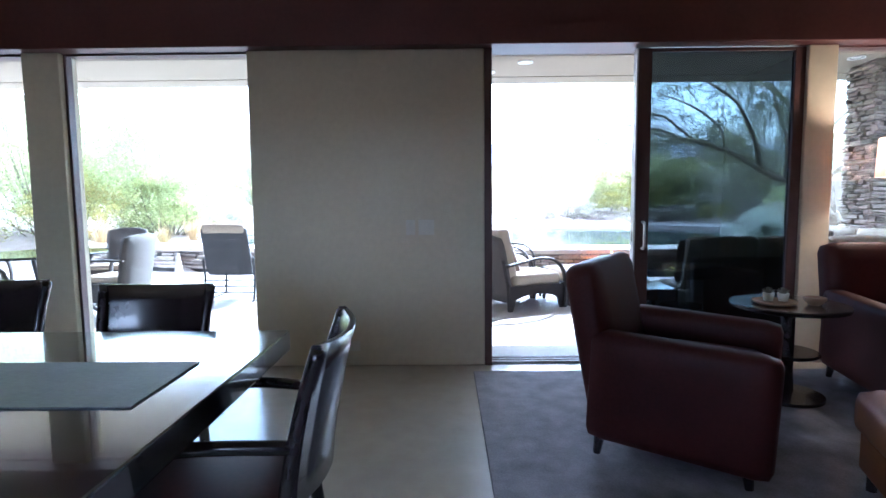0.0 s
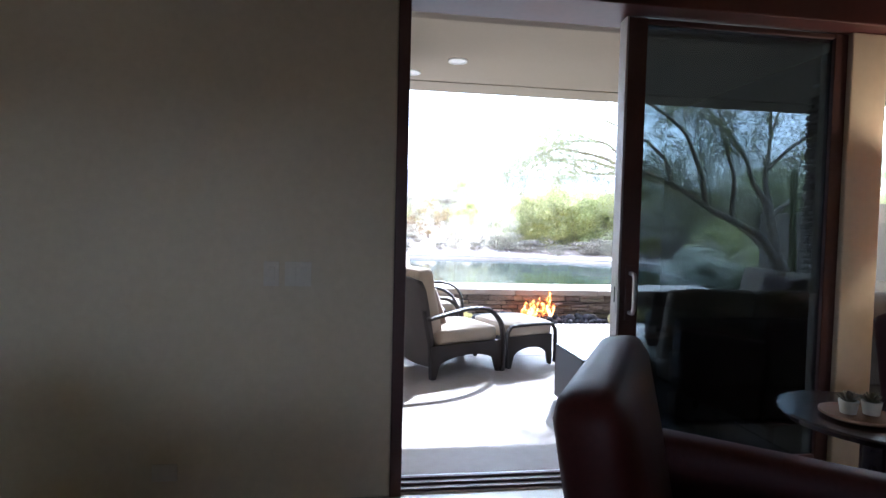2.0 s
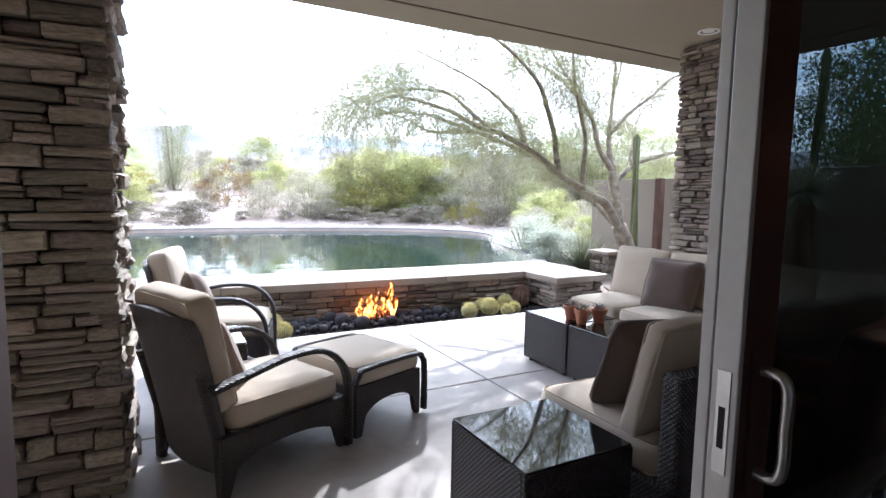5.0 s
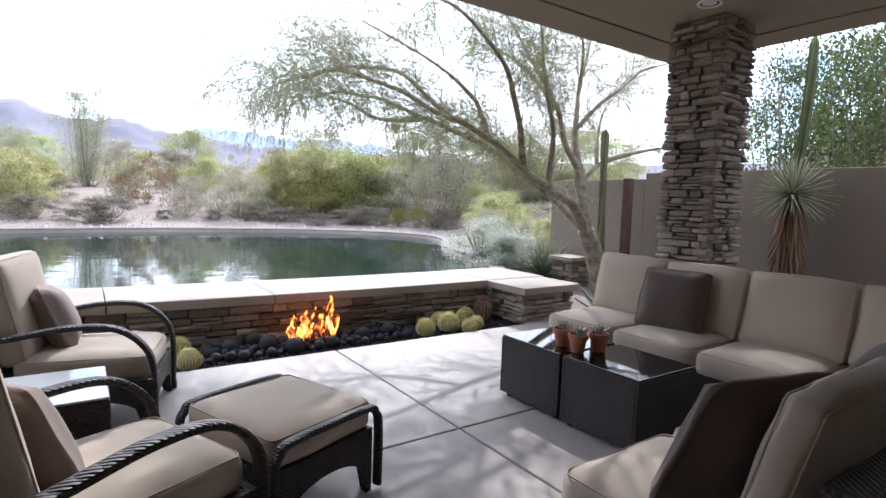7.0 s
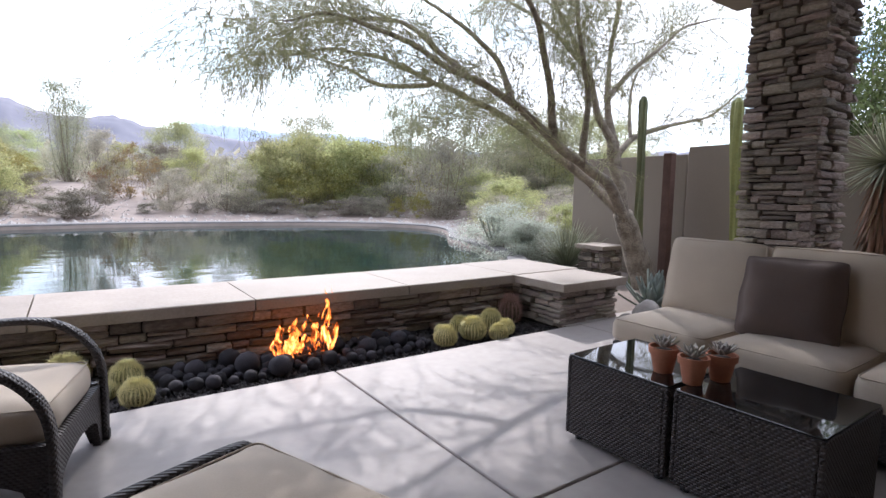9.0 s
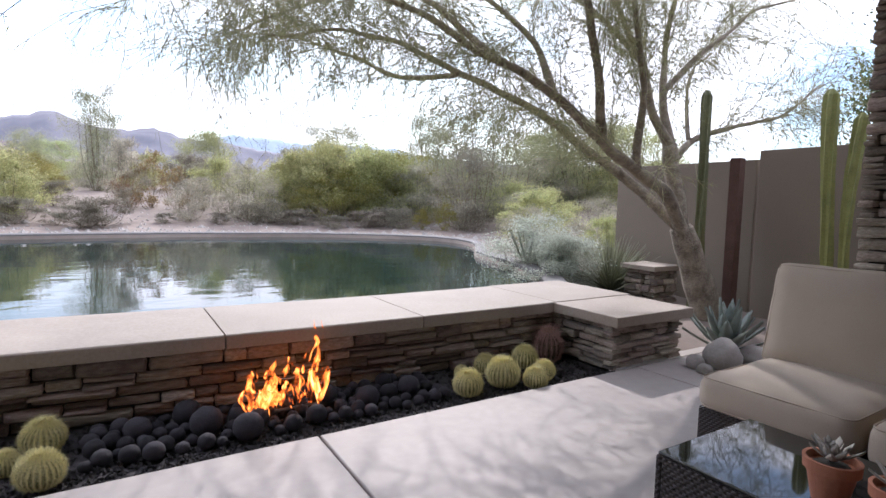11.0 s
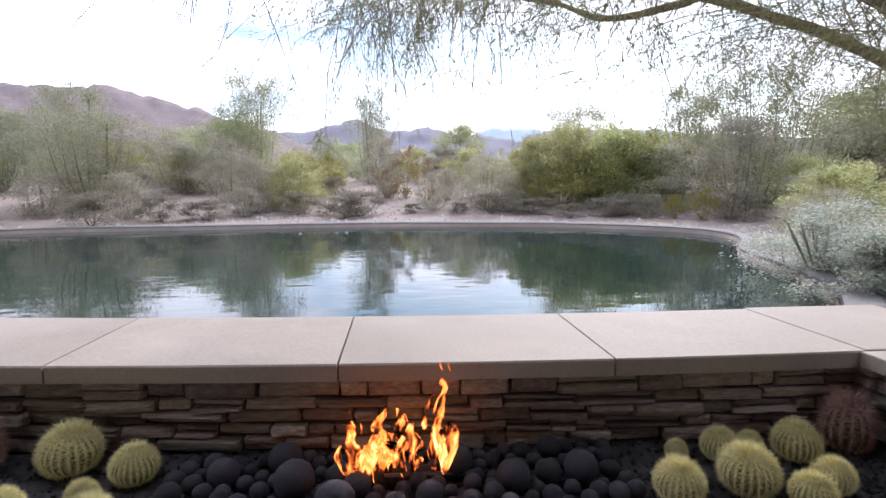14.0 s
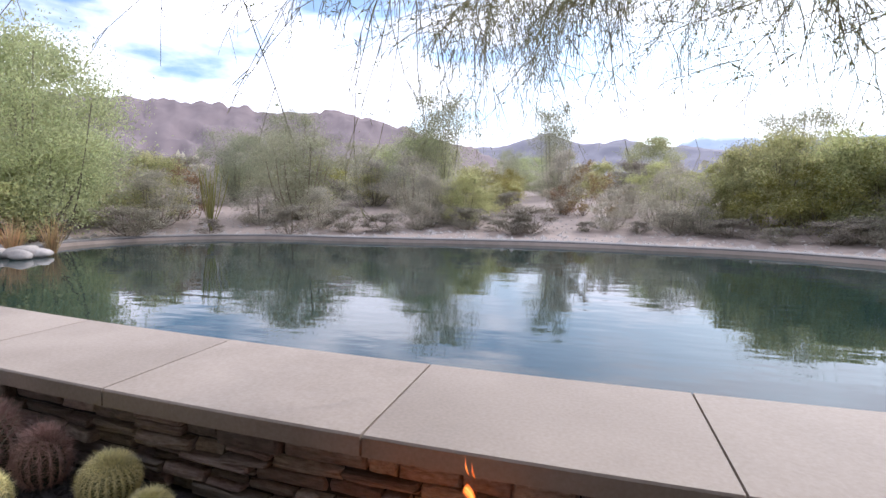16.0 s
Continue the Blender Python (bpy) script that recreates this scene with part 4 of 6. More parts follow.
rp.color_ramp.elements[0].position, rp.color_ramp.elements[1].position = 0.51, 0.60
rp.color_ramp.elements[1].color = (0.85, 0.85, 0.85, 1)
l_.new(nz.outputs["Fac"], rp.inputs[0])
rc.color_ramp.elements[0].position, rc.color_ramp.elements[1].position = 0.52, 0.72
rc.color_ramp.elements[0].color, rc.color_ramp.elements[1].color = (1.0, 0.13, 0.015, 1), (1.0, 0.52, 0.16, 1)
ce = rc.color_ramp.elements.new(0.60)
ce.color = (1.0, 0.27, 0.04, 1)
l_.new(nz.outputs["Fac"], rc.inputs[0])
l_.new(rc.outputs[0], em.inputs[0])
mp.inputs["From Min"].default_value, mp.inputs["From Max"].default_value = 0.52, 0.70
mp.inputs["To Min"].default_value, mp.inputs["To Max"].default_value = 1.2, 3.6
l_.new(nz.outputs["Fac"], mp.inputs[0])
l_.new(mp.outputs[0], em.inputs[1])
l_.new(rp.outputs[0], mx.inputs[0])
l_.new(trn.outputs[0], mx.inputs[1])
l_.new(em.outputs[0], mx.inputs[2])
l_.new(mx.outputs[0], n_["Material Output"].inputs[0])
fire = thing("fire", "orange gas flames rising among the lava stones", "fire", at=pose(2.42, 5.06, 0.02))
rf = random.Random(4)
for k in range(17):
    fx, fy, h, r = rf.uniform(-0.27, 0.27), rf.uniform(-0.05, 0.06), rf.uniform(0.14, 0.30), rf.uniform(0.025, 0.05)
    if k in (3, 8):
        fx, h, r = 0.12 + 0.03 * (k == 8), 0.46, 0.05
    ph = rf.uniform(0, 6)
    fb = bmesh.new()
    n = 16
    rings = []
    for i in range(n + 1):
        t = i / n
        rad = max(0.001, r * (math.sin(math.pi * (0.12 + 0.88 * t)) ** 1.2) * (1.25 - 0.6 * t))
        cx = fx + 0.035 * math.sin(ph + t * 7) * t + 0.02 * math.sin(2.3 * ph + 15 * t) * t
        cy = fy + 0.02 * math.cos(ph + t * 6) * t
        rings.append([fb.verts.new((cx + rad * math.cos(a * math.tau / 8 + t * 2) * (1 + 0.35 * math.sin(3 * t + a)), cy + rad * 0.6 * math.sin(a * math.tau / 8 + t * 2), t * h + 0.02 * math.sin(a + 5 * t))) for a in range(8)])
    for a, b in zip(rings, rings[1:]):
        for q in range(8):
            fb.faces.new((a[q], a[(q + 1) % 8], b[(q + 1) % 8], b[q]))
    part("flame", fb, FLAME, fire, smooth=True)
burner = part("burner_pipe", tube(bmesh.new(), [(-0.3, 0, -0.02), (0.3, 0, -0.02)], 0.015, 8), DARKM, fire)

# barrel cacti
CACTUS = mat("barrel_cactus_skin", (0.05, 0.07, 0.02), (0.10, 0.12, 0.035), 0.6, 9, 50, 0.15, rnd=0.12)
CACTUS_R = mat("dark_cactus_skin", (0.030, 0.036, 0.020), (0.060, 0.064, 0.035), 0.65, 9, 50, 0.15)
SPINE = mat("yellow_spines", (0.72, 0.64, 0.27), (0.90, 0.85, 0.52), 0.6, 12, 60, 0.0, isl=0.2)
SPINE_R = mat("red_spines", (0.40, 0.20, 0.17), (0.62, 0.46, 0.38), 0.6, 12, 60, 0.0, isl=0.3)
WOOL = mat("cactus_wool", (0.62, 0.56, 0.30), (0.75, 0.70, 0.45), 0.95, 20, 120, 0.4)


def cactus_mesh(ribs, tall, red, seed):
    rc_ = random.Random(seed)
    bm = bmesh.new()
    nu, nv = ribs * 4, 16
    def surf(u, v):
        ph = -0.46 * math.pi + v * (0.5 + 0.46) * math.pi
        k = 1 + 0.15 * (abs(math.cos(u * ribs / 2)) - 0.6) * math.cos(ph) ** 0.4 if math.cos(ph) > 0 else 1
        dip = -0.10 * max(0, v - 0.86) / 0.14
        return Vector((math.cos(u) * math.cos(ph) * k, math.sin(u) * math.cos(ph) * k, (math.sin(ph) * 0.95 + dip) * tall))
    g = [[bm.verts.new(surf(i * math.tau / nu, j / nv)) for i in range(nu)] for j in range(nv)]
    for a, b in zip(g, g[1:]):
        for i in range(nu):
            bm.faces.new((a[i], a[(i + 1) % nu], b[(i + 1) % nu], b[i]))
    bm.faces.new(g[0][::-1])
    bm.faces.new(g[-1])
    sp_ = bmesh.new()
    for r in range(ribs):
        u = r * math.tau / ribs
        for j in range(25):
            v = 0.20 + 0.79 * j / 24
            p = surf(u, v)
            nrm = Vector((p.x, p.y, p.z / tall ** 2)).normalized()
            up = (surf(u, min(1, v + 0.02)) - p).normalized()
            sd = nrm.cross(up)
            for q in range(8):
                a = q * math.tau / 8 + rc_.uniform(-0.3, 0.3)
                d = (nrm * rc_.uniform(0.3, 1.1) + (up * math.sin(a) + sd * math.cos(a)) * 0.9).normalized()
                ln = rc_.uniform(0.18, 0.36) * (1.7 if red else 1) * (1 + 1.5 * v ** 3)
                w = sd * 0.021 if abs(math.cos(a)) < 0.7 else up * 0.021
                t0, t1, t2 = sp_.verts.new(p - w), sp_.verts.new(p + w), sp_.verts.new(p + d * ln)
                sp_.faces.new((t0, t1, t2))
                sp_.faces.new((sp_.verts.new(p + nrm * 0.012), t0, t2))
    return bm, sp_


def barrel(name, label, ribs, tall, red, seed):
    b1, b2 = cactus_mesh(ribs, tall, red, seed)
    c = thing(name, label, "cactus", "barrel cacti")
    part("body", b1, CACTUS if not red else CACTUS_R, c, smooth=True)
    tagged(part("spine_cover", b2, SPINE_R if red else SPINE, c), kind="stuff")
    if not red:
        part("crown", lathe(bmesh.new(), [(0.40, 0.86 * tall), (0.30, 0.90 * tall), (0.15, 0.90 * tall), (0.01, 0.88 * tall)], 16), WOOL, c, "pale woolly crown", True)
    return c


gold = barrel("barrel_cactus", "round golden barrel cactus with yellow spines in gravel", 23, 0.93, False, 1)
red = barrel("barrel_cactus", "reddish upright barrel cactus with long red spines", 15, 1.45, True, 2)
spots = [(3.49, 4.85, 0.115), (3.80, 4.88, 0.135), (3.98, 4.75, 0.098), (4.16, 4.86, 0.094), (4.20, 5.12, 0.12), (3.85, 5.15, 0.10), (3.66, 5.18, 0.06), (4.03, 5.20, 0.07),
         (0.93, 5.30, 0.147), (1.25, 5.19, 0.112), (1.275, 4.81, 0.108), (0.90, 4.91, 0.10), (1.13, 5.02, 0.075), (0.56, 5.01, 0.148)]
for k, (x, y, r) in enumerate(spots):
    m = pose(x, y, -0.05 + r * 0.72, 0, 0, k * 37) @ Matrix.Diagonal((1, 1, 1, 1))
    if k == 0:
        gold.matrix_basis = m @ Matrix.Diagonal((r * 0.72, r * 0.72, r * 0.72, 1))
    else:
        c = copy_thing(gold, m)
        c.matrix_basis = m @ Matrix.Diagonal((r * 0.72, r * 0.72, r * 0.72, 1))
for k, (x, y, r) in enumerate(((4.52, 5.20, 0.10), (0.50, 5.34, 0.10), (0.14, 5.36, 0.12))):
    m = pose(x, y, -0.05 + r * 1.1, 0, 0, k * 50) @ Matrix.Diagonal((r * 0.9, r * 0.9, r * 0.9, 1))
    c = red if k == 0 else copy_thing(red, m)
    c.matrix_basis = m

# ---------- planting ----------
def leafmat(name, c1, c2, thru=0.35, isl=0.3, rough=0.6):
    m = mat(name, c1, c2, rough, 1.6, 20, 0.0, isl=isl, rnd=0.12, hue=0.015)
    n, l = m.node_tree.nodes, m.node_tree.links
    b = n["Principled BSDF"]
    col = b.inputs["Base Color"].links[0].from_socket
    tl, mx = n.new("ShaderNodeBsdfTranslucent"), n.new("ShaderNodeMixShader")
    l.new(col, tl.inputs[0])
    mx.inputs[0].default_value = thru
    l.new(b.outputs[0], mx.inputs[1])
    l.new(tl.outputs[0], mx.inputs[2])
    l.new(mx.outputs[0], n["Material Output"].inputs[0])
    return m


BARK = mat("mesquite_bark", (0.15, 0.12, 0.09), (0.36, 0.31, 0.24), 0.9, 9, 48, 1.0, dist=0.035, mixpos=(0.36, 0.62))
TWIG = mat("green_brown_twig", (0.30, 0.29, 0.17), (0.45, 0.43, 0.26), 0.8, 6, 50, 0.1, isl=0.25)
STEM = mat("brush_stem", (0.12, 0.10, 0.07), (0.20, 0.17, 0.12), 0.85, 6, 50, 0.1, isl=0.3)
L_MESQ = leafmat("mesquite_leaflet", (0.25, 0.275, 0.11), (0.38, 0.40, 0.18), 0.6)
# green greyed and lifted, veiling haze mixed into the leaf colour
L_GREEN = leafmat("green_leaf", (0.28, 0.295, 0.13), (0.48, 0.47, 0.22), 0.6)
L_PALO = leafmat("palo_verde_leaf", (0.30, 0.33, 0.16), (0.48, 0.50, 0.26), 0.6)
L_YEL = leafmat("yellow_green_leaf", (0.20, 0.19, 0.05), (0.33, 0.29, 0.09), 0.45)
L_GREY = leafmat("grey_brush_leaf", (0.28, 0.26, 0.19), (0.43, 0.405, 0.31), 0.45)
L_PALE = leafmat("pale_green_leaf", (0.23, 0.24, 0.145), (0.38, 0.38, 0.24), 0.5)
L_DARK = leafmat("dark_brush_leaf", (0.17, 0.155, 0.115), (0.28, 0.25, 0.19), 0.4)
# darker leaf for trees behind the wall, their shade put into the colour
L_SHADE = leafmat("shaded_green_leaf", (0.055, 0.085, 0.028), (0.13, 0.165, 0.055), 0.3)
L_BROWN = leafmat("rusty_brush_leaf", (0.20, 0.12, 0.06), (0.30, 0.20, 0.10), 0.35)
L_SILV = leafmat("silver_leaf", (0.36, 0.39, 0.31), (0.52, 0.54, 0.46), 0.5)
L_STRAW = leafmat("straw_blade", (0.46, 0.33, 0.15), (0.62, 0.48, 0.26), 0.4)
L_SPOON = leafmat("grey_green_blade", (0.32, 0.335, 0.24), (0.48, 0.48, 0.36), 0.5)
L_AGAVE = mat("agave_leaf", (0.17, 0.20, 0.17), (0.27, 0.30, 0.26), 0.55, 8, 50, 0.15, isl=0.12)
CACT2 = mat("column_cactus_skin", (0.10, 0.115, 0.055), (0.21, 0.215, 0.11), 0.65, 5, 50, 0.3)
CACT3 = mat("yellow_green_cactus_skin", (0.20, 0.22, 0.07), (0.37, 0.37, 0.13), 0.65, 7, 50, 0.4)
ROCK = mat("pale_boulder", (0.24, 0.215, 0.195), (0.39, 0.36, 0.33), 0.8, 4, 40, 0.5, rnd=0.15)


def diamond(bm, c, d, w, ln, rr):
    s = d.cross(Vector((rr.uniform(-1, 1), rr.uniform(-1, 1), rr.uniform(-1, 1)))).normalized() * w
    bm.faces.new((bm.verts.new(c), bm.verts.new(c + d * ln * 0.5 + s), bm.verts.new(c + d * ln), bm.verts.new(c + d * ln * 0.5 - s)))


def rnd_dir(rr):
    z, a = rr.uniform(-1, 1), rr.uniform(0, math.tau)
    q = math.sqrt(1 - z * z)
    return Vector((q * math.cos(a), q * math.sin(a), z))


def hero_tree():
    rr = random.Random(77)
    t = thing("mesquite_tree", "leaning many-limbed desert tree with fine hanging twigs over the pool", "tree", at=pose(0.15, 0, 0.05))
    wood = bmesh.new()
    limbs = [
        ([(6.86, 5.33, -0.22), (6.79, 5.35, 0.02), (6.68, 5.38, 0.35), (6.52, 5.42, 0.70), (6.42, 5.46, 0.95)], 0.185, 0.12, 0),
        ([(6.46, 5.42, 0.78), (6.135, 5.40, 1.24), (5.57, 5.40, 1.50), (5.10, 5.40, 1.72), (4.50, 5.4, 2.06), (3.95, 5.4, 2.22), (3.3, 5.4, 2.44), (2.65, 5.42, 2.54), (2.2, 5.38, 2.40)], 0.078, 0.007, 1),
        ([(6.40, 5.50, 0.98), (6.05, 5.95, 1.50), (5.55, 6.2, 1.86), (5.0, 6.2, 2.10), (4.1, 6.2, 2.34), (3.6, 6.2, 2.45), (3.0, 6.2, 2.5), (2.4, 6.3, 2.38)], 0.064, 0.007, 1),
        ([(6.42, 5.46, 0.92), (6.46, 5.60, 1.40), (6.43, 5.66, 1.82)], 0.09, 0.075, 0),
        ([(6.43, 5.66, 1.80), (6.2, 5.7, 2.1), (5.95, 5.7, 2.63), (5.4, 5.7, 3.2), (4.8, 5.6, 3.75)], 0.06, 0.010, 1),
        ([(6.43, 5.66, 1.80), (6.46, 5.8, 2.4), (6.62, 5.9, 3.0), (6.9, 6.0, 3.8)], 0.06, 0.012, 1),
        ([(6.45, 5.64, 1.55), (7.0, 5.8, 1.92), (7.6, 5.7, 2.12), (8.3, 5.5, 2.3), (8.8, 5.3, 2.7)], 0.05, 0.009, 1),
        ([(5.10, 5.40, 1.72), (4.9, 5.3, 2.3), (4.4, 5.1, 2.9), (3.7, 4.95, 3.25), (3.1, 4.9, 3.3)], 0.05, 0.008, 1),
        ([(4.50, 5.4, 2.06), (4.45, 5.6, 2.5), (4.0, 5.95, 3.0), (3.2, 6.2, 3.35)], 0.04, 0.008, 1),
        ([(5.57, 5.40, 1.50), (5.5, 5.3, 2.1), (5.2, 5.2, 2.9), (5.0, 5.1, 3.6)], 0.05, 0.010, 1),
        ([(6.46, 5.8, 2.4), (6.9, 5.6, 2.9), (7.4, 5.4, 3.3), (7.9, 5.2, 3.5)], 0.04, 0.008, 1),
        ([(6.62, 5.9, 3.0), (6.3, 5.6, 3.4), (5.9, 5.3, 3.8)], 0.035, 0.008, 1),
        ([(7.0, 5.8, 1.92), (7.3, 6.1, 2.4), (7.7, 6.3, 2.9), (8.1, 6.3, 3.2)], 0.03, 0.007, 1),
        ([(5.95, 5.7, 2.63), (5.9, 6.2, 3.2), (5.5, 6.8, 3.7)], 0.04, 0.010, 1),
        ([(3.95, 5.4, 2.22), (3.5, 5.9, 2.75), (2.9, 6.5, 2.8), (2.3, 7.0, 2.55)], 0.03, 0.007, 1),
        ([(4.1, 6.2, 2.33), (3.7, 6.7, 2.35), (3.3, 7.1, 2.6), (2.9, 7.3, 2.7)], 0.03, 0.007, 1),
    ]
    twigs, leaves = bmesh.new(), bmesh.new()
    for pts, r0, r1, spawn in limbs:
        c = bez(pts, 6)
        n = len(c)
        c = [p + noise.noise_vector(p * 2.5) * (0.035 if 0 < i < n - 1 else 0) for i, p in enumerate(c)]
        tube(wood, c, [(r0 + (r1 - r0) * (i / (n - 1)) ** 0.85) * (1 + 0.10 * noise.noise(p * 6)) for i, p in enumerate(c)], 10)
        if not spawn:
            continue
        acc = 0.0
        for i in range(1, n):
            d = (c[i] - c[i - 1])
            f = i / n
            if f < 0.16:
                continue
            acc += d.length
            while acc > 0.070:
                acc -= 0.070
                dn = d.normalized()
                side = (rnd_dir(rr) - dn * 0.2)
                side = (side - dn * side.dot(dn)).normalized()
                dr = (dn * rr.uniform(0.6, 1.2) + side * 0.7 + Vector((-0.15, 0, 0.34))).normalized()
                ln = rr.uniform(0.5, 1.2) * (1.1 - 0.25 * f)
                bp, p = [c[i].copy()], c[i].copy()
                for k in range(6):
                    dr = (dr + rnd_dir(rr) * 0.16 + Vector((0, 0, -0.012 * k - 0.05 * f * f * k))).normalized()
                    p = p + dr * ln / 6
                    bp.append(p)
                tube(twigs, bp, [0.0052 - 0.0007 * k for k in range(7)], 4, False)
                for k in range(2, 7):
                    for _ in range(3):
                        q = bp[k].copy()
                        dd = (dr * 0.5 + rnd_dir(rr) * 0.75).normalized()
                        tl = rr.uniform(0.18, 0.46) if f < 0.6 or rr.random() > 0.22 else rr.uniform(0.5, 1.0)
                        tp = [q]
                        for s in range(4):
                            dd = (dd + rnd_dir(rr) * 0.2 + Vector((0, 0, -0.03 - 0.22 * f * f))).normalized()
                            q = q + dd * tl / 4
                            tp.append(q)
                            for _ in range(2):
                                sd = (dd + rnd_dir(rr) * 0.8 + Vector((0, 0, -0.15))).normalized()
                                sl = rr.uniform(0.05, 0.15)
                                tube(twigs, [q, q + sd * sl * 0.5, q + sd * sl + Vector((0, 0, -0.015))], [0.0015, 0.0012, 0.0008], 3, False)
                                if rr.random() < 0.55:
                                    for z in range(2):
                                        diamond(leaves, q + sd * sl * rr.uniform(0.2, 1.0), rnd_dir(rr), 0.0028, rr.uniform(0.016, 0.034), rr)
                        tube(twigs, tp, [0.0025, 0.0022, 0.0019, 0.0016, 0.0011], 3, False)
    part("trunk", wood, BARK, t, "grey-brown furrowed trunk and limbs", True)
    tagged(part("twig_mass", twigs, TWIG, t), kind="stuff")
    tagged(part("crown", leaves, L_MESQ, t), kind="stuff")


hero_tree()


def shrub_meshes(seed, n, leaf, lw, flat, clumps, stems=9, open_=0.0):
    """Foliage and stems of a shrub one metre high and wide."""
    rr = random.Random(seed)
    st, fo = bmesh.new(), bmesh.new()
    cs = []
    for k in range(clumps):
        a, q = rr.uniform(0, math.tau), rr.random() ** 0.6
        z = rr.uniform(0.10, 0.92)
        w = 0.42 * math.sin(math.pi * (0.12 + 0.8 * z) ** flat)
        cs.append((Vector((q * w * math.cos(a), q * w * math.sin(a), z)), rr.uniform(0.035, 0.10)))
    for k in range(stems):
        c, _ = cs[k % clumps]
        b = Vector((rr.uniform(-0.05, 0.05), rr.uniform(-0.05, 0.05), -0.03))
        tube(st, bez([b, b.lerp(c, 0.5) + Vector((c.x * 0.2, c.y * 0.2, -0.06)), c], 4), [0.006 * (1 - 0.08 * i) for i in range(9)], 4, False)
    for k in range(n):
        c, r = cs[rr.randrange(clumps)]
        p = c + Vector((rr.gauss(0, r), rr.gauss(0, r), rr.gauss(0, r * 0.75)))
        p.z = max(0.01, p.z)
        d = (rnd_dir(rr) + (p - Vector((0, 0, 0.3))).normalized() * 0.6 + Vector((0, 0, 0.25))).normalized()
        diamond(fo, p, d, lw * rr.uniform(0.6, 1.3), leaf * rr.uniform(0.6, 1.4), rr)
    return st, fo


def shrub(name, label, cat, leafm, seed, n=2600, leaf=0.05, lw=0.012, flat=1.0, clumps=22, stems=9):
    st, fo = shrub_meshes(seed, n, leaf, lw, flat, clumps, stems)
    b = thing(name, label, cat, "desert shrubs")
    tagged(part("stem_mass", st, STEM, b), kind="stuff")
    tagged(part("foliage", fo, leafm, b, smooth=False), kind="stuff")
    return b


kinds = {
    "green": [shrub("green_shrub", "rounded green desert shrub on the far bank", "shrub", L_GREEN, 1, 11000, 0.026, 0.0075, 0.8, 44), shrub("green_shrub", "rounded green desert shrub on the far bank", "shrub", L_GREEN, 2, 11000, 0.026, 0.0075, 1.0, 44)],
    "yellow": [shrub("yellow_shrub", "yellow-green creosote shrub on the bank", "shrub", L_YEL, 3, 8000, 0.028, 0.006, 0.9, 36)],
    "grey": [shrub("grey_shrub", "dry grey twiggy shrub on the bank", "shrub", L_GREY, 4, 8000, 0.04, 0.004, 0.8, 40, 24), shrub("grey_shrub", "dry grey twiggy shrub on the bank", "shrub", L_GREY, 5, 8000, 0.04, 0.004, 0.9, 40, 24)],
    "dark": [shrub("dark_shrub", "low dark bursage mound on gravel", "shrub", L_DARK, 6, 6000, 0.04, 0.007, 0.9, 18, 14)],
    "brown": [shrub("rusty_shrub", "thin rust-coloured dry shrub", "shrub", L_BROWN, 7, 1500, 0.05, 0.007, 0.9, 16, 14)],
    "tree": [shrub("palo_verde", "feathery palo verde with an open green crown", "tree", L_PALO, 8, 36000, 0.018, 0.0036, 1.15, 110, 26), shrub("palo_verde", "sparse grey-green desert tree with thin limbs", "tree", L_PALE, 9, 26000, 0.019, 0.003, 1.2, 95, 30)],
}
kinds["near"] = [shrub("leafy_tree", "leafy green tree behind the garden wall", "tree", L_SHADE, 10, 16000, 0.019, 0.0055, 1.2, 60, 60)]
first = set()


def plant(kind, x, y, h, w, v=0, rz=None):
    src = kinds[kind][v % len(kinds[kind])]
    m = Matrix.Translation((x, y, ground_z(x, y) - 0.02)) @ Matrix.Rotation(rz if rz is not None else (x * 3.3 + y * 1.7), 4, "Z") @ Matrix.Diagonal((w, w, h, 1))
    if src.name not in first:
        first.add(src.name)
        src.matrix_basis = m
        return src
    c = copy_thing(src, pose(0, 0, 0))
    c.matrix_basis = m
    return c


def polar(az, d):
    return 2.54 + d * math.sin(radians(az)), 3.09 + d * math.cos(radians(az))


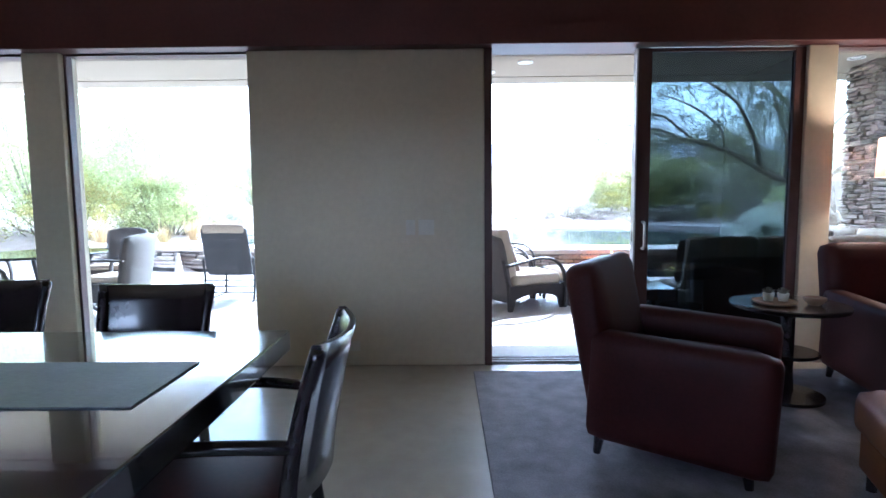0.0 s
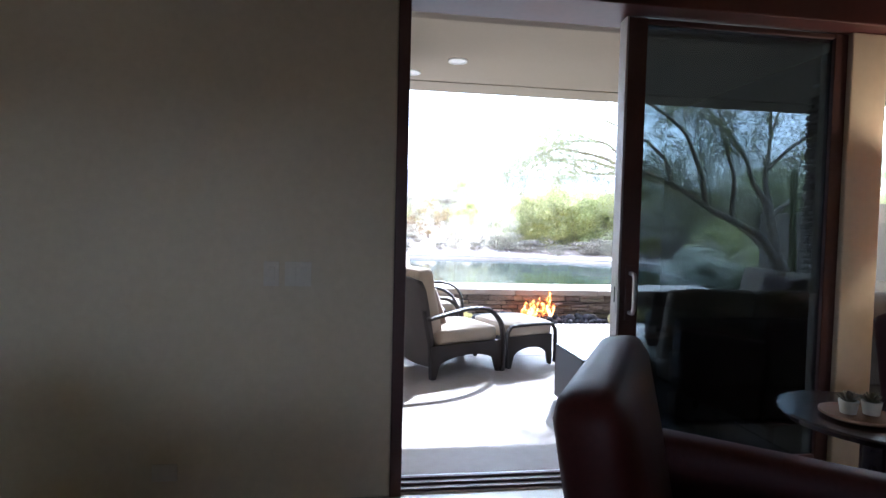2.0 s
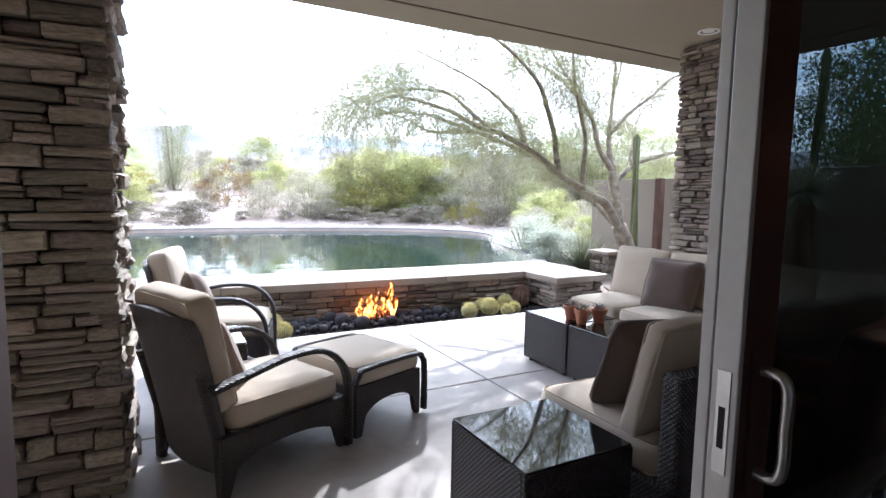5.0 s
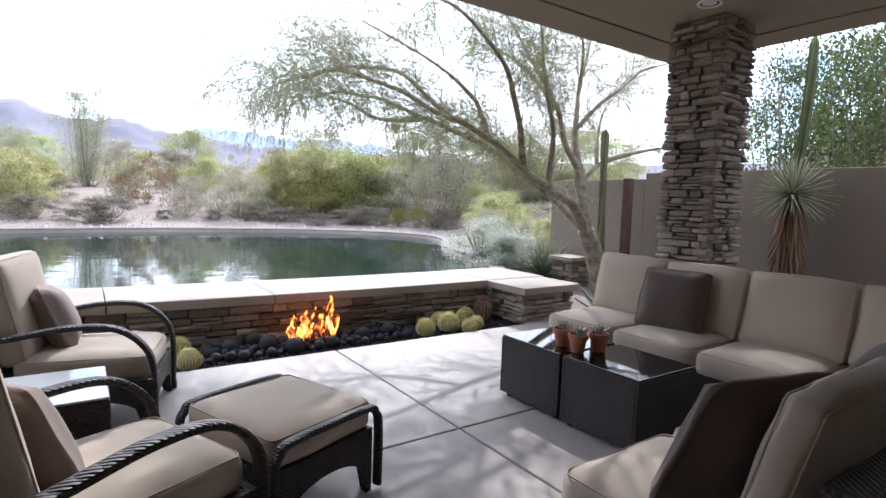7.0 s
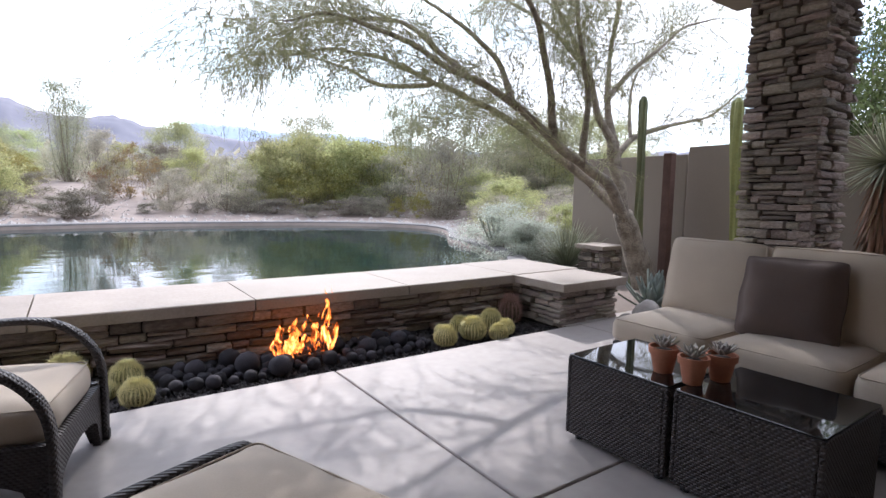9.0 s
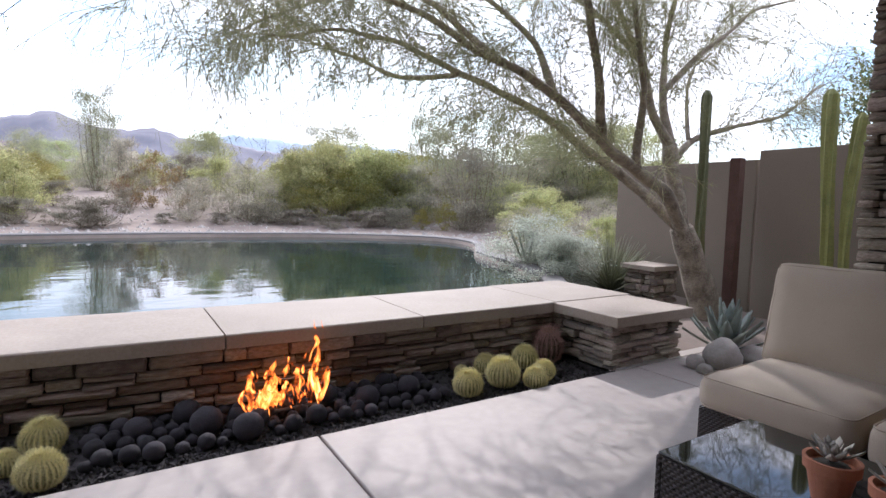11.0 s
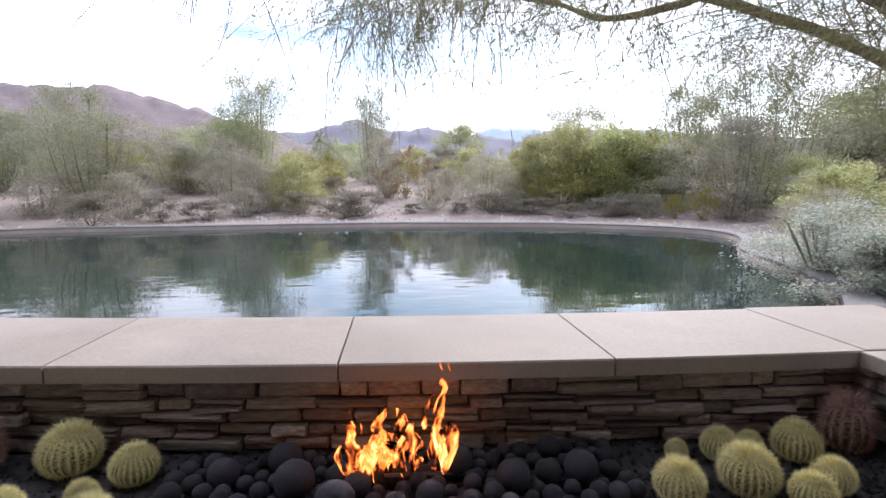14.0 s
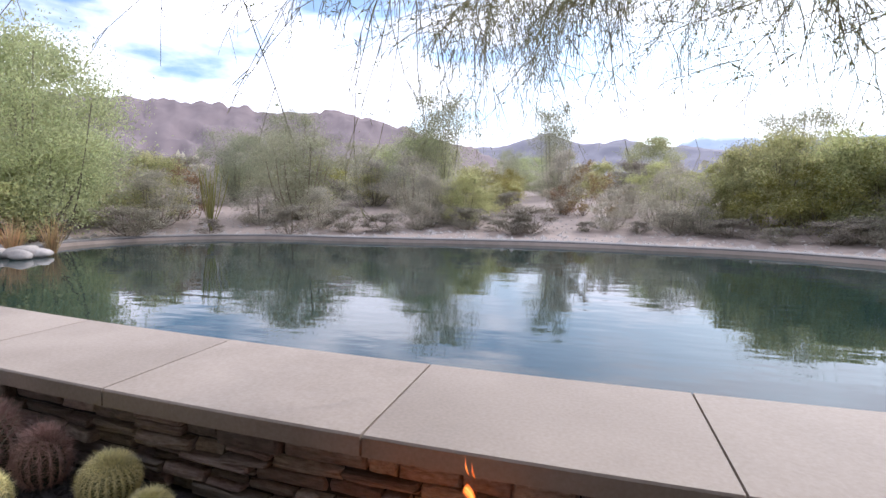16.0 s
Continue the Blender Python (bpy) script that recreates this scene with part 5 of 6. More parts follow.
for k, (kd, az, d, h, w, v) in enumerate((
        ("green", -11.4, 19.5, 1.9, 2.9, 0), ("green", 13.3, 18.9, 2.0, 2.4, 0), ("green", 15.3, 18.8, 2.6, 2.8, 1), ("green", 18.2, 18.3, 2.75, 3.2, 0), ("green", 22.6, 18.3, 2.8, 3.4, 1), ("green", 26.4, 18.2, 2.2, 2.8, 0), ("green", 24.6, 18.6, 2.5, 3.0, 1), ("yellow", 20.4, 17.6, 1.9, 2.4, 0), ("yellow", 16.8, 17.6, 1.7, 2.2, 0), ("green", 21.8, 19.2, 2.5, 2.8, 1), ("grey", 27.5, 17.5, 2.1, 3.0, 1), ("grey", 33.0, 15.5, 2.6, 3.0, 0), ("dark", 24.0, 16.2, 0.7, 1.3, 0), ("dark", -11, 16.3, 0.75, 1.4, 0), ("dark", -24, 16.0, 0.8, 1.5, 0), ("grey", -26.5, 17.0, 1.3, 1.6, 0), ("dark", 9.5, 16.4, 0.7, 1.2, 0), ("yellow", 26.0, 19.0, 2.6, 3.6, 0),
        ("tree", -15.2, 27, 5.6, 5.0, 1), ("dark", -4.4, 16.0, 0.85, 1.9, 0), ("dark", -20, 15.9, 0.6, 1.7, 0), ("dark", -29.5, 15.5, 0.9, 1.6, 0),
        ("grey", -15.5, 17.5, 1.7, 2.0, 0), ("grey", -13.2, 18.2, 1.6, 1.5, 1), ("brown", 0.5, 20.5, 2.1, 1.8, 0), ("brown", 2.6, 19.8, 1.6, 1.6, 0), ("grey", 9.2, 17.3, 1.9, 2.2, 1),
        ("grey", 11.5, 16.8, 0.8, 1.4, 0), ("yellow", 31, 15.0, 0.9, 0.9, 0), ("dark", 34.5, 14.6, 0.8, 1.2, 0), ("tree", 36, 18, 4.6, 4.6, 1), ("tree", 30, 22, 4.2, 4.0, 1),
        ("grey", -42, 17.5, 1.7, 2.6, 0), ("brown", -40, 19.5, 2.0, 2.4, 0), ("tree", -30, 27, 4.6, 4.4, 1), ("grey", -33, 18.5, 1.3, 2.0, 1), ("yellow", -9, 27, 1.6, 3.0, 0),
        ("grey", -1.5, 21, 2.4, 2.2, 0), ("tree", -3.0, 31, 5.4, 3.4, 1), ("green", -47, 18, 1.6, 2.4, 1), ("dark", -44, 15.2, 0.8, 2.0, 0), ("dark", -37, 15.4, 0.5, 0.8, 0),
        ("grey", 5, 20, 1.2, 1.8, 0), ("dark", 14, 16.3, 0.55, 1.6, 0), ("dark", 22, 15.9, 0.6, 1.8, 0), ("grey", 26, 15.8, 0.7, 1.2, 1), ("yellow", -21, 28, 1.5, 3.2, 0),
        ("grey", 40, 13.5, 1.2, 1.8, 0), ("green", 43, 12.8, 1.3, 2.0, 0), ("green", 39, 15.5, 1.6, 2.2, 1), ("grey", 7.5, 19, 1.5, 1.4, 1), ("dark", 6, 16.6, 0.4, 0.8, 0), ("dark", -8, 16.4, 0.4, 0.8, 0), ("dark", 1, 16.6, 0.35, 0.7, 0), ("yellow", 28.3, 15.2, 0.7, 0.7, 0), ("green", -11.2, 17.6, 1.7, 2.0, 0), ("dark", -6.2, 15.8, 0.7, 1.5, 0), ("grey", 3.2, 17.2, 1.3, 1.5, 1), ("grey", -16.5, 16.6, 0.9, 1.3, 0), ("dark", 18, 15.4, 0.45, 1.1, 0))):
    x, y = polar(az, d)
    plant(kd, x, y, h, w, v, k * 1.1)
rr = random.Random(21)
for k in range(150):
    x, y = polar(rr.uniform(-66, 52), 19 + 34 * rr.random() ** 1.3)
    kd = rr.choice(("grey", "grey", "green", "yellow", "brown", "dark", "tree", "grey"))
    h = rr.uniform(0.9, 2.4) if kd != "tree" else rr.uniform(2.8, 4.4)
    plant(kd, x, y, h, h * rr.uniform(1.0, 1.7), k, k * 0.7)
for k, (kd, x, y, h, w) in enumerate((("tree", -8.6, 11.9, 4.4, 4.4), ("tree", -11.0, 10.2, 4.6, 5.0), ("tree", -10.2, 13.6, 4.8, 4.4), ("green", -8.4, 11.0, 1.8, 2.8), ("yellow", -9.6, 9.2, 2.0, 2.6), ("yellow", -11.6, 7.6, 1.8, 2.6), ("tree", -14, 8.6, 4.4, 5.0), ("green", -12.6, 6.6, 1.6, 2.4),
                                      ("near", 10.6, 3.0, 4.3, 4.0), ("near", 11.4, 1.6, 4.6, 4.4), ("near", 13.0, 3.4, 5.0, 4.6), ("near", 12.8, 5.0, 4.6, 3.6), ("green", 10.2, 2.4, 2.3, 3.0), ("near", 12.2, -0.8, 4.6, 4.4), ("green", 12.0, 3.2, 2.6, 3.2),
                                      ("grey", 8.2, 9.6, 0.9, 1.3), ("green", 9.2, 10.6, 1.2, 1.8), ("grey", 9.4, 9.0, 1.0, 1.6), ("green", 8.6, 8.2, 0.8, 1.0))):
    plant(kd, x, y, h, w, 0 if kd != "grey" else k, k * 0.9)

# far brush, one joined mass
fb_, rr = bmesh.new(), random.Random(5)
for k in range(650):
    d = rr.uniform(45, 190)
    x, y = polar(rr.uniform(-72, 62), d)
    h = rr.uniform(0.8, 2.6)
    z0 = ground_z(x, y)
    for j in range(16):
        diamond(fb_, Vector((x + rr.gauss(0, h * 0.6), y + rr.gauss(0, h * 0.4), z0 + rr.uniform(0, h))), (rnd_dir(rr) + Vector((0, 0, 0.6))).normalized(), h * 0.16, h * 0.5, rr)
tagged(obj("far_brush", fb_, L_GREY), "hazy grey-green scrub of the far desert plain", "scrub", kind="stuff")

# ocotillo, grasses, stones on the bank
def blades(bm, rr, c, n, h, spread, w, droop=0.3):
    for k in range(n):
        a, e = rr.uniform(0, math.tau), rr.uniform(0, 1) ** 0.7 * spread
        d = Vector((math.cos(a) * math.sin(e), math.sin(a) * math.sin(e), math.cos(e)))
        leaf_blade(bm, c + Vector((rr.uniform(-0.05, 0.05), rr.uniform(-0.05, 0.05), 0)), d, Vector((-math.cos(a) * math.cos(e), -math.sin(a) * math.cos(e), math.sin(e))), h * rr.uniform(0.6, 1.1), w, w * 0.12, 4, droop * math.sin(e), 0.0)


rr = random.Random(8)
x, y = polar(-37.2, 16.8)
oc = thing("ocotillo", "tall clump of thin upright green ocotillo canes", "desert plant")
for k in range(18):
    a, e = k * 2.4, rr.uniform(0.05, 0.36)
    b = Vector((x, y, ground_z(x, y) - 0.03))
    p1 = b + Vector((math.cos(a) * math.sin(e), math.sin(a) * math.sin(e), math.cos(e))) * rr.uniform(1.3, 2.1)
    part("cane", tube(bmesh.new(), bez([b, b.lerp(p1, 0.5) + rnd_dir(rr) * 0.06, p1], 4), [0.014] * 4 + [0.011] * 4 + [0.006], 5), L_YEL, oc, smooth=True)


def grass(x, y, z, n, h, label, m=L_STRAW, spread=0.5, w=0.012):
    g = bmesh.new()
    blades(g, rr, Vector((x, y, z)), n, h, spread, w)
    return tagged(obj("grass_clump", g, m), label, "grass", "grass clumps")


for gx, gy, gh in ((-6.7, 9.3, 0.7), (-7.1, 8.6, 0.7), (-6.95, 10.55, 0.8), (-6.75, 11.1, 0.75), (-8.2, 8.0, 0.9)):
    grass(gx, gy, max(0.2, ground_z(gx, gy)) - 0.03, 130, gh, "dry straw-coloured grass clump by the pool")
grass(0.22, 5.18, -0.05, 170, 0.42, "thin green and straw grass clump in the planter", L_SPOON, 0.6, 0.005)
grass(-0.10, 5.05, -0.05, 150, 0.46, "thin green and straw grass clump in the planter", L_SPOON, 0.6, 0.005)


def boulder(x, y, z, sx, sy, sz, seed, label):
    b = bmesh.new()
    bmesh.ops.create_icosphere(b, subdivisions=3, radius=1)
    for v in b.verts:
        v.co *= 1 + 0.22 * noise.noise(v.co * 1.3 + Vector((seed * 4.1, 0, 0))) + 0.06 * noise.noise(v.co * 4)
        v.co = Vector((v.co.x * sx, v.co.y * sy, max(v.co.z, -0.5) * sz))
    ob = tagged(obj("boulder", b, ROCK, True), label, "rock", "boulders")
    ob.matrix_basis = pose(x, y, z, 0, 0, seed * 40)
    return ob


for k, (bx_, by_, s) in enumerate(((-6.25, 10.15, 0.17), (-6.5, 10.35, 0.22), (-6.3, 10.55, 0.14), (-6.7, 10.65, 0.20), (-6.85, 10.2, 0.19), (-6.55, 9.8, 0.16), (-6.95, 10.9, 0.16), (-6.75, 9.4, 0.15), (-7.2, 10.5, 0.24))):
    boulder(bx_, by_, 0.30, s * 1.2, s * 0.85, s * 0.62, k, "pale rounded rock at the edge of the pool")
for k, (bx_, by_, s) in enumerate(((5.50, 4.33, 0.17), (5.30, 4.43, 0.085), (5.22, 4.30, 0.06), (5.78, 4.22, 0.13))):
    boulder(bx_, by_, 0.45 * s, s, s * 0.75, s * 0.8, k + 9, "smooth pale boulder beside the agave")
pb = bmesh.new()
for k in range(1500):
    a, d = rr.uniform(0.2, 2.9), 0.35 + rr.random() ** 1.5 * 7
    q = pool_r(a) + d
    x, y = PC.x + q * math.cos(a), PC.y + q * math.sin(a)
    s = rr.uniform(0.02, 0.075) * (1 if rr.random() < 0.93 else 2.2)
    c = Vector((x, y, ground_z(x, y)))
    vs = [pb.verts.new(c + Vector((s * u * rr.uniform(0.6, 1.3), s * v * rr.uniform(0.6, 1.3), s * 0.7 * w))) for u, v, w in ((1, 0, 0), (-1, 0, 0), (0, 1, 0), (0, -1, 0), (0, 0, 1), (0, 0, -0.6))]
    for i, j, z in ((0, 2, 4), (2, 1, 4), (1, 3, 4), (3, 0, 4), (2, 0, 5), (1, 2, 5), (3, 1, 5), (0, 3, 5)):
        pb.faces.new((vs[i], vs[j], vs[z]))
tagged(obj("bank_stones", pb, ROCK), "scattered pale stones on the far bank", "stones", kind="stuff")

# garden at the end of the wall
gw = tagged(obj("garden_wall", B(7.6, 7.8, -4.0, 5.26, -0.1, 1.86, bev=0.01), STUCCO), "tan stucco garden wall", "garden wall", kind="structure")
tagged(obj("garden_wall_2", B(7.75, 7.95, 5.36, 7.3, -0.1, 1.78, bev=0.01), STUCCO), "tan stucco garden wall, set back panel", "garden wall", kind="structure")
RUST = mat("rusted_steel", (0.075, 0.038, 0.028), (0.14, 0.075, 0.055), 0.8, 6, 60, 0.25)
tagged(obj("steel_post", B(7.22, 7.33, 5.26, 5.37, -0.1, 1.76, bev=0.006), RUST), "square rusted steel post before the garden wall", "post")
pier = thing("stone_pier", "low ledge-stone pier with a pale cap in the garden", "stone pier")
part("cap", B(6.85, 7.35, 5.95, 6.45, 0.47, 0.53, bev=0.008), CAPST, pier)
part("core", B(6.94, 7.26, 6.04, 6.36, -0.1, 0.469), MORTAR, pier)
for q in ((6.90, 6.41, 6.90, 5.99), (6.90, 5.99, 7.31, 5.99)):
    f, L = line_face(*q)
    stone_face(pier, f, L, -0.05, 0.467, 41, 0.16, 0.05, 0.09)


def column_cactus(x, y, h, r, seed, label, m=CACT2):
    rc_ = random.Random(seed)
    bm = bmesh.new()
    n = 44
    rings = []
    for i in range(n + 1):
        t = i / n
        rad = r * (0.88 + 0.14 * math.sin(t * 5 + seed) + 0.10 * noise.noise(Vector((t * 14, seed * 3.0, 0)))) * (1 if t < 0.965 else max(0.3, math.sqrt(max(0, 1 - ((t - 0.965) / 0.035) ** 2))))
        cx, cy = x + 0.05 * math.sin(t * 4 + seed), y + 0.04 * math.sin(t * 3.1 + 2 * seed)
        rings.append([bm.verts.new((cx + rad * (1 + 0.22 * math.cos(a * math.pi)) * math.cos(a * math.tau / 12 + t * 1.2), cy + rad * (1 + 0.22 * math.cos(a * math.pi)) * math.sin(a * math.tau / 12 + t * 1.2), -0.05 + t * (h + 0.05))) for a in range(12)])
    for a, b in zip(rings, rings[1:]):
        for k in range(12):
            bm.faces.new((a[k], a[(k + 1) % 12], b[(k + 1) % 12], b[k]))
    bm.faces.new(rings[-1])
    return tagged(obj("column_cactus", bm, m, False), label, "cactus", "column cacti")


column_cactus(6.89, 5.48, 2.44, 0.056, 1, "slender ribbed column cactus before the garden wall")
column_cactus(6.9, 4.29, 2.27, 0.058, 2, "slender yellow-green column cactus beside the stone column", CACT3)
column_cactus(6.95, 4.10, 2.05, 0.046, 3, "thin yellow-green column cactus beside the stone column", CACT3)
# the last one takes the darker skin in place of backlit shade
column_cactus(7.32, 3.12, 3.3, 0.042, 4, "tall column cactus behind the yucca, skin darkened for its shade", CACTUS)

yu = thing("yucca", "shaggy-trunked yucca with a spiky grey-green head", "yucca", at=pose(7.1, 3.05, 0) @ Matrix.Diagonal((0.9, 0.9, 0.97, 1)))
SKIRT = leafmat("dead_yucca_leaf", (0.16, 0.085, 0.045), (0.30, 0.18, 0.10), 0.2)
part("trunk", tube(bmesh.new(), [(0, 0, -0.05), (0, 0.02, 0.6), (0, 0, 1.5)], [0.10, 0.09, 0.08], 10), BARK, yu, smooth=True)
yb, yk = bmesh.new(), bmesh.new()
for k in range(240):
    a, e = k * 2.399, radians(85 - 130 * (k / 240) ** 0.8)
    d = Vector((math.cos(a) * math.cos(e), math.sin(a) * math.cos(e), math.sin(e)))
    leaf_blade(yb, Vector((0, 0, 1.60)) + d * 0.03, d, Vector((-math.cos(a) * math.sin(e), -math.sin(a) * math.sin(e), math.cos(e))), rr.uniform(0.36, 0.50), 0.022, 0.003, 3, 0.05, 0.0)
for k in range(330):
    a, z = rr.uniform(0, math.tau), rr.uniform(0.45, 1.55)
    d = Vector((math.cos(a) * 0.30, math.sin(a) * 0.30, -1)).normalized()
    leaf_blade(yk, Vector((0.085 * math.cos(a), 0.085 * math.sin(a), z)), d, Vector((math.cos(a), math.sin(a), 0.3)), rr.uniform(0.25, 0.42), 0.025, 0.003, 3, 0.0, 0.05)
tagged(part("head", yb, L_SPOON, yu), kind="stuff")
tagged(part("skirt", yk, SKIRT, yu, "hanging dry brown leaves"), kind="stuff")

ag = thing("agave", "broad grey-green agave rosette beside the stone pilaster", "agave", at=pose(5.86, 4.52, 0.0))
for k in range(24):
    a, e = k * 2.399, radians(78 - 62 * (k / 24))
    d = Vector((math.cos(a) * math.cos(e), math.sin(a) * math.cos(e), math.sin(e)))
    lb = bmesh.new()
    leaf_blade(lb, d * 0.04 + Vector((0, 0, 0.03)), d, Vector((-math.cos(a) * math.sin(e), -math.sin(a) * math.sin(e), math.cos(e))), 0.36 + 0.06 * math.sin(k), 0.115, 0.010, 6, 0.0, 0.12)
    part("leaf", lb, L_AGAVE, ag, smooth=True)

def big_bush(name, label, x, y, z, h, w, m, seed, n, leaf, lw):
    st, fo = shrub_meshes(seed, n, leaf, lw, 0.75, 34, 16)
    b = thing(name, label, "shrub", "garden shrubs", at=Matrix.Translation((x, y, z)) @ Matrix.Diagonal((w, w, h, 1)))
    tagged(part("stem_mass", st, STEM, b), kind="stuff")
    tagged(part("foliage", fo, m, b), kind="stuff")


big_bush("brittlebush", "mounded silver-leaved shrub beyond the wall", 6.95, 8.00, 0.0, 1.10, 1.9, L_SILV, 61, 20000, 0.02, 0.0065)
big_bush("brittlebush", "mounded silver-leaved shrub beyond the wall", 6.40, 6.98, 0.0, 0.85, 1.35, L_SILV, 62, 14000, 0.022, 0.008)
sb_ = bmesh.new()
for k in range(420):
    a, e = rr.uniform(0, math.tau), rr.random() ** 0.8 * 1.45
    d = Vector((math.cos(a) * math.sin(e), math.sin(a) * math.sin(e), math.cos(e)))
    leaf_blade(sb_, Vector((7.0, 6.72, 0.10)) + d * 0.04, d, Vector((-math.cos(a) * math.cos(e), -math.sin(a) * math.cos(e), math.sin(e))), rr.uniform(0.55, 0.85), 0.017, 0.002, 4, 0.12, 0.0)
tagged(obj("desert_spoon", sb_, L_SPOON), "spiky grey-green desert spoon clump", "desert plant")
for k in range(6):
    b0 = Vector((6.05 + 0.09 * k, 7.35 + 0.05 * k, 0.50))
    tip = b0 + Vector((-0.28 + 0.09 * k, -0.05, 0.42 - 0.02 * k))
    pl_ = bmesh.new()
    tube(pl_, [b0, b0.lerp(tip, 0.6), tip], [0.004, 0.016, 0.005], 6)
    tagged(obj("plume", pl_, L_SILV, True), "pale feathery flower plume above the shrubs", "plume", "plumes")

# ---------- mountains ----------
# ridge colours carry painted distance haze, bluer and paler further out
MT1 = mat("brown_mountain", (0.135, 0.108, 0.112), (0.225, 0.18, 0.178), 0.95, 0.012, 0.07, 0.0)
MT2 = mat("haze_purple_mountain", (0.17, 0.17, 0.20), (0.235, 0.225, 0.255), 0.95, 0.008, 0.05, 0.0)
MT3 = mat("haze_blue_mountain", (0.38, 0.46, 0.56), (0.46, 0.53, 0.62), 0.95, 0.005, 0.03, 0.0)


def mountain(name, label, R, depth, m, crest, a0, a1, rough, seed):
    bm = bmesh.new()
    n, k = 260, 22
    g = []
    for i in range(n + 1):
        az = a0 + (a1 - a0) * i / n
        for (p, e0), (q, e1) in zip(crest, crest[1:]):
            if p <= az <= q:
                t = (az - p) / (q - p)
                el = e0 + (e1 - e0) * (t * t * (3 - 2 * t))
        row = []
        for j in range(k + 1):
            t = j / k
            r = R + depth * t
            x, y = 2.5 + r * math.sin(radians(az)), 3 + r * math.cos(radians(az))
            top = math.tan(radians(el)) * (R + depth)
            s = Vector((x, y, seed * 100)) * (9.0 / R)
            rid = 1 - abs(noise.noise(s * 1.7)) * 1.6
            z = top * t ** 1.15 * (1 - 0.35 * (1 - t) * (1 - rid)) + top * rough * (noise.noise(s * 3) + 0.6 * noise.noise(s * 8) + 0.35 * noise.noise(s * 19)) * t
            row.append(bm.verts.new((x, y, max(z, 0) - 5 * (1 - t))))
        x, y = 2.5 + (R + depth * 1.4) * math.sin(radians(az)), 3 + (R + depth * 1.4) * math.cos(radians(az))
        row.append(bm.verts.new((x, y, 0)))
        g.append(row)
    for a, b in zip(g, g[1:]):
        for j in range(k + 1):
            bm.faces.new((a[j], b[j], b[j + 1], a[j + 1]))
    return tagged(obj(name, bm, m, True), label, "mountain", kind="structure")


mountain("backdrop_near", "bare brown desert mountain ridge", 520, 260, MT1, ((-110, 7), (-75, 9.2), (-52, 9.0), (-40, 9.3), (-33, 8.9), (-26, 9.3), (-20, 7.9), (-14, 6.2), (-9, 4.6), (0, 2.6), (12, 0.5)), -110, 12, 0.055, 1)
mountain("backdrop_middle", "mountain ridge with haze put into its purple colour", 1100, 350, MT2, ((-24, 3), (-10, 5.9), (-4.7, 7.3), (-1, 6.2), (3, 6.5), (8, 5.8), (14, 5.0), (22, 4.9), (34, 4.2), (60, 4.5), (110, 5)), -24, 110, 0.05, 2)
mountain("backdrop_far", "far mountain ridge with haze put into its pale blue", 2000, 400, MT3, ((-10, 3), (6, 5.6), (11.4, 6.5), (17, 5.9), (24, 6.0), (34, 4.6), (50, 3)), -10, 50, 0.05, 3)

# ---------- dining set outside the windows ----------
def patio_dining_chair(m, label):
    c = thing("patio_chair", label, "chair", "patio dining chairs", at=m)
    part("seat_shell", B(-0.25, 0.26, -0.26, 0.26, 0.20, 0.42, bev=0.02), WICKER_L, c)
    part("backrest", back_shell(bmesh.new(), 0.54, 0.20, 0.95, -0.24, -0.36, 0.04), WICKER_L, c, smooth=True)
    piped(part("seat_cushion", rbox(bmesh.new(), (0.48, 0.48, 0.07), 0.03, Matrix.Translation((0.02, 0, 0.455)), 5, 0.01), FABRIC, c, "beige seat pad", True), (0.48, 0.48, 0.07), 0.03, Matrix.Translation((0.02, 0, 0.455)), 0.0)
    for y in (-0.27, 0.27):
        part("arm", ribbon(bmesh.new(), [(-0.31, 0.66), (0.0, 0.67), (0.20, 0.63), (0.27, 0.50), (0.27, 0.02)], 0.05, 0.028, y), WICKER, c, smooth=True)
        for x in (-0.23, 0.24):
            part("leg", tube(bmesh.new(), [(x * 1.08, y * 0.92, 0), (x, y * 0.9, 0.22)], [0.017, 0.022], 8), WICKER, c)
    return c


patio_dining_chair(pose(-4.05, 1.90, 0, 0, 0, 174), "grey wicker dining armchair at the patio table")
patio_dining_chair(pose(-4.75, 3.05, 0, 0, 0, -86), "grey wicker dining armchair at the patio table")
patio_dining_chair(pose(-5.85, 2.05, 0, 0, 0, 8), "grey wicker dining armchair at the patio table")
patio_dining_chair(pose(-5.0, 0.95, 0, 0, 0, 95), "grey wicker dining armchair at the patio table")
pdt = thing("patio_table", "dark-framed patio dining table with a glass top with sky reflection put into its colour", "table")
part("tabletop", lathe(bmesh.new(), [(0.64, 0.70), (0.66, 0.705), (0.66, 0.725), (0.65, 0.73)], 40, -4.95, 2.0), TABLEGLASS, pdt)
for k in range(4):
    a = k * math.tau / 4 + 0.5
    part("leg", tube(bmesh.new(), bez([(-4.95 + 0.5 * math.cos(a), 2 + 0.5 * math.sin(a), 0), (-4.95 + 0.3 * math.cos(a), 2 + 0.3 * math.sin(a), 0.35), (-4.95 + 0.5 * math.cos(a), 2 + 0.5 * math.sin(a), 0.70)], 4), 0.02, 8), DARKM, pdt)

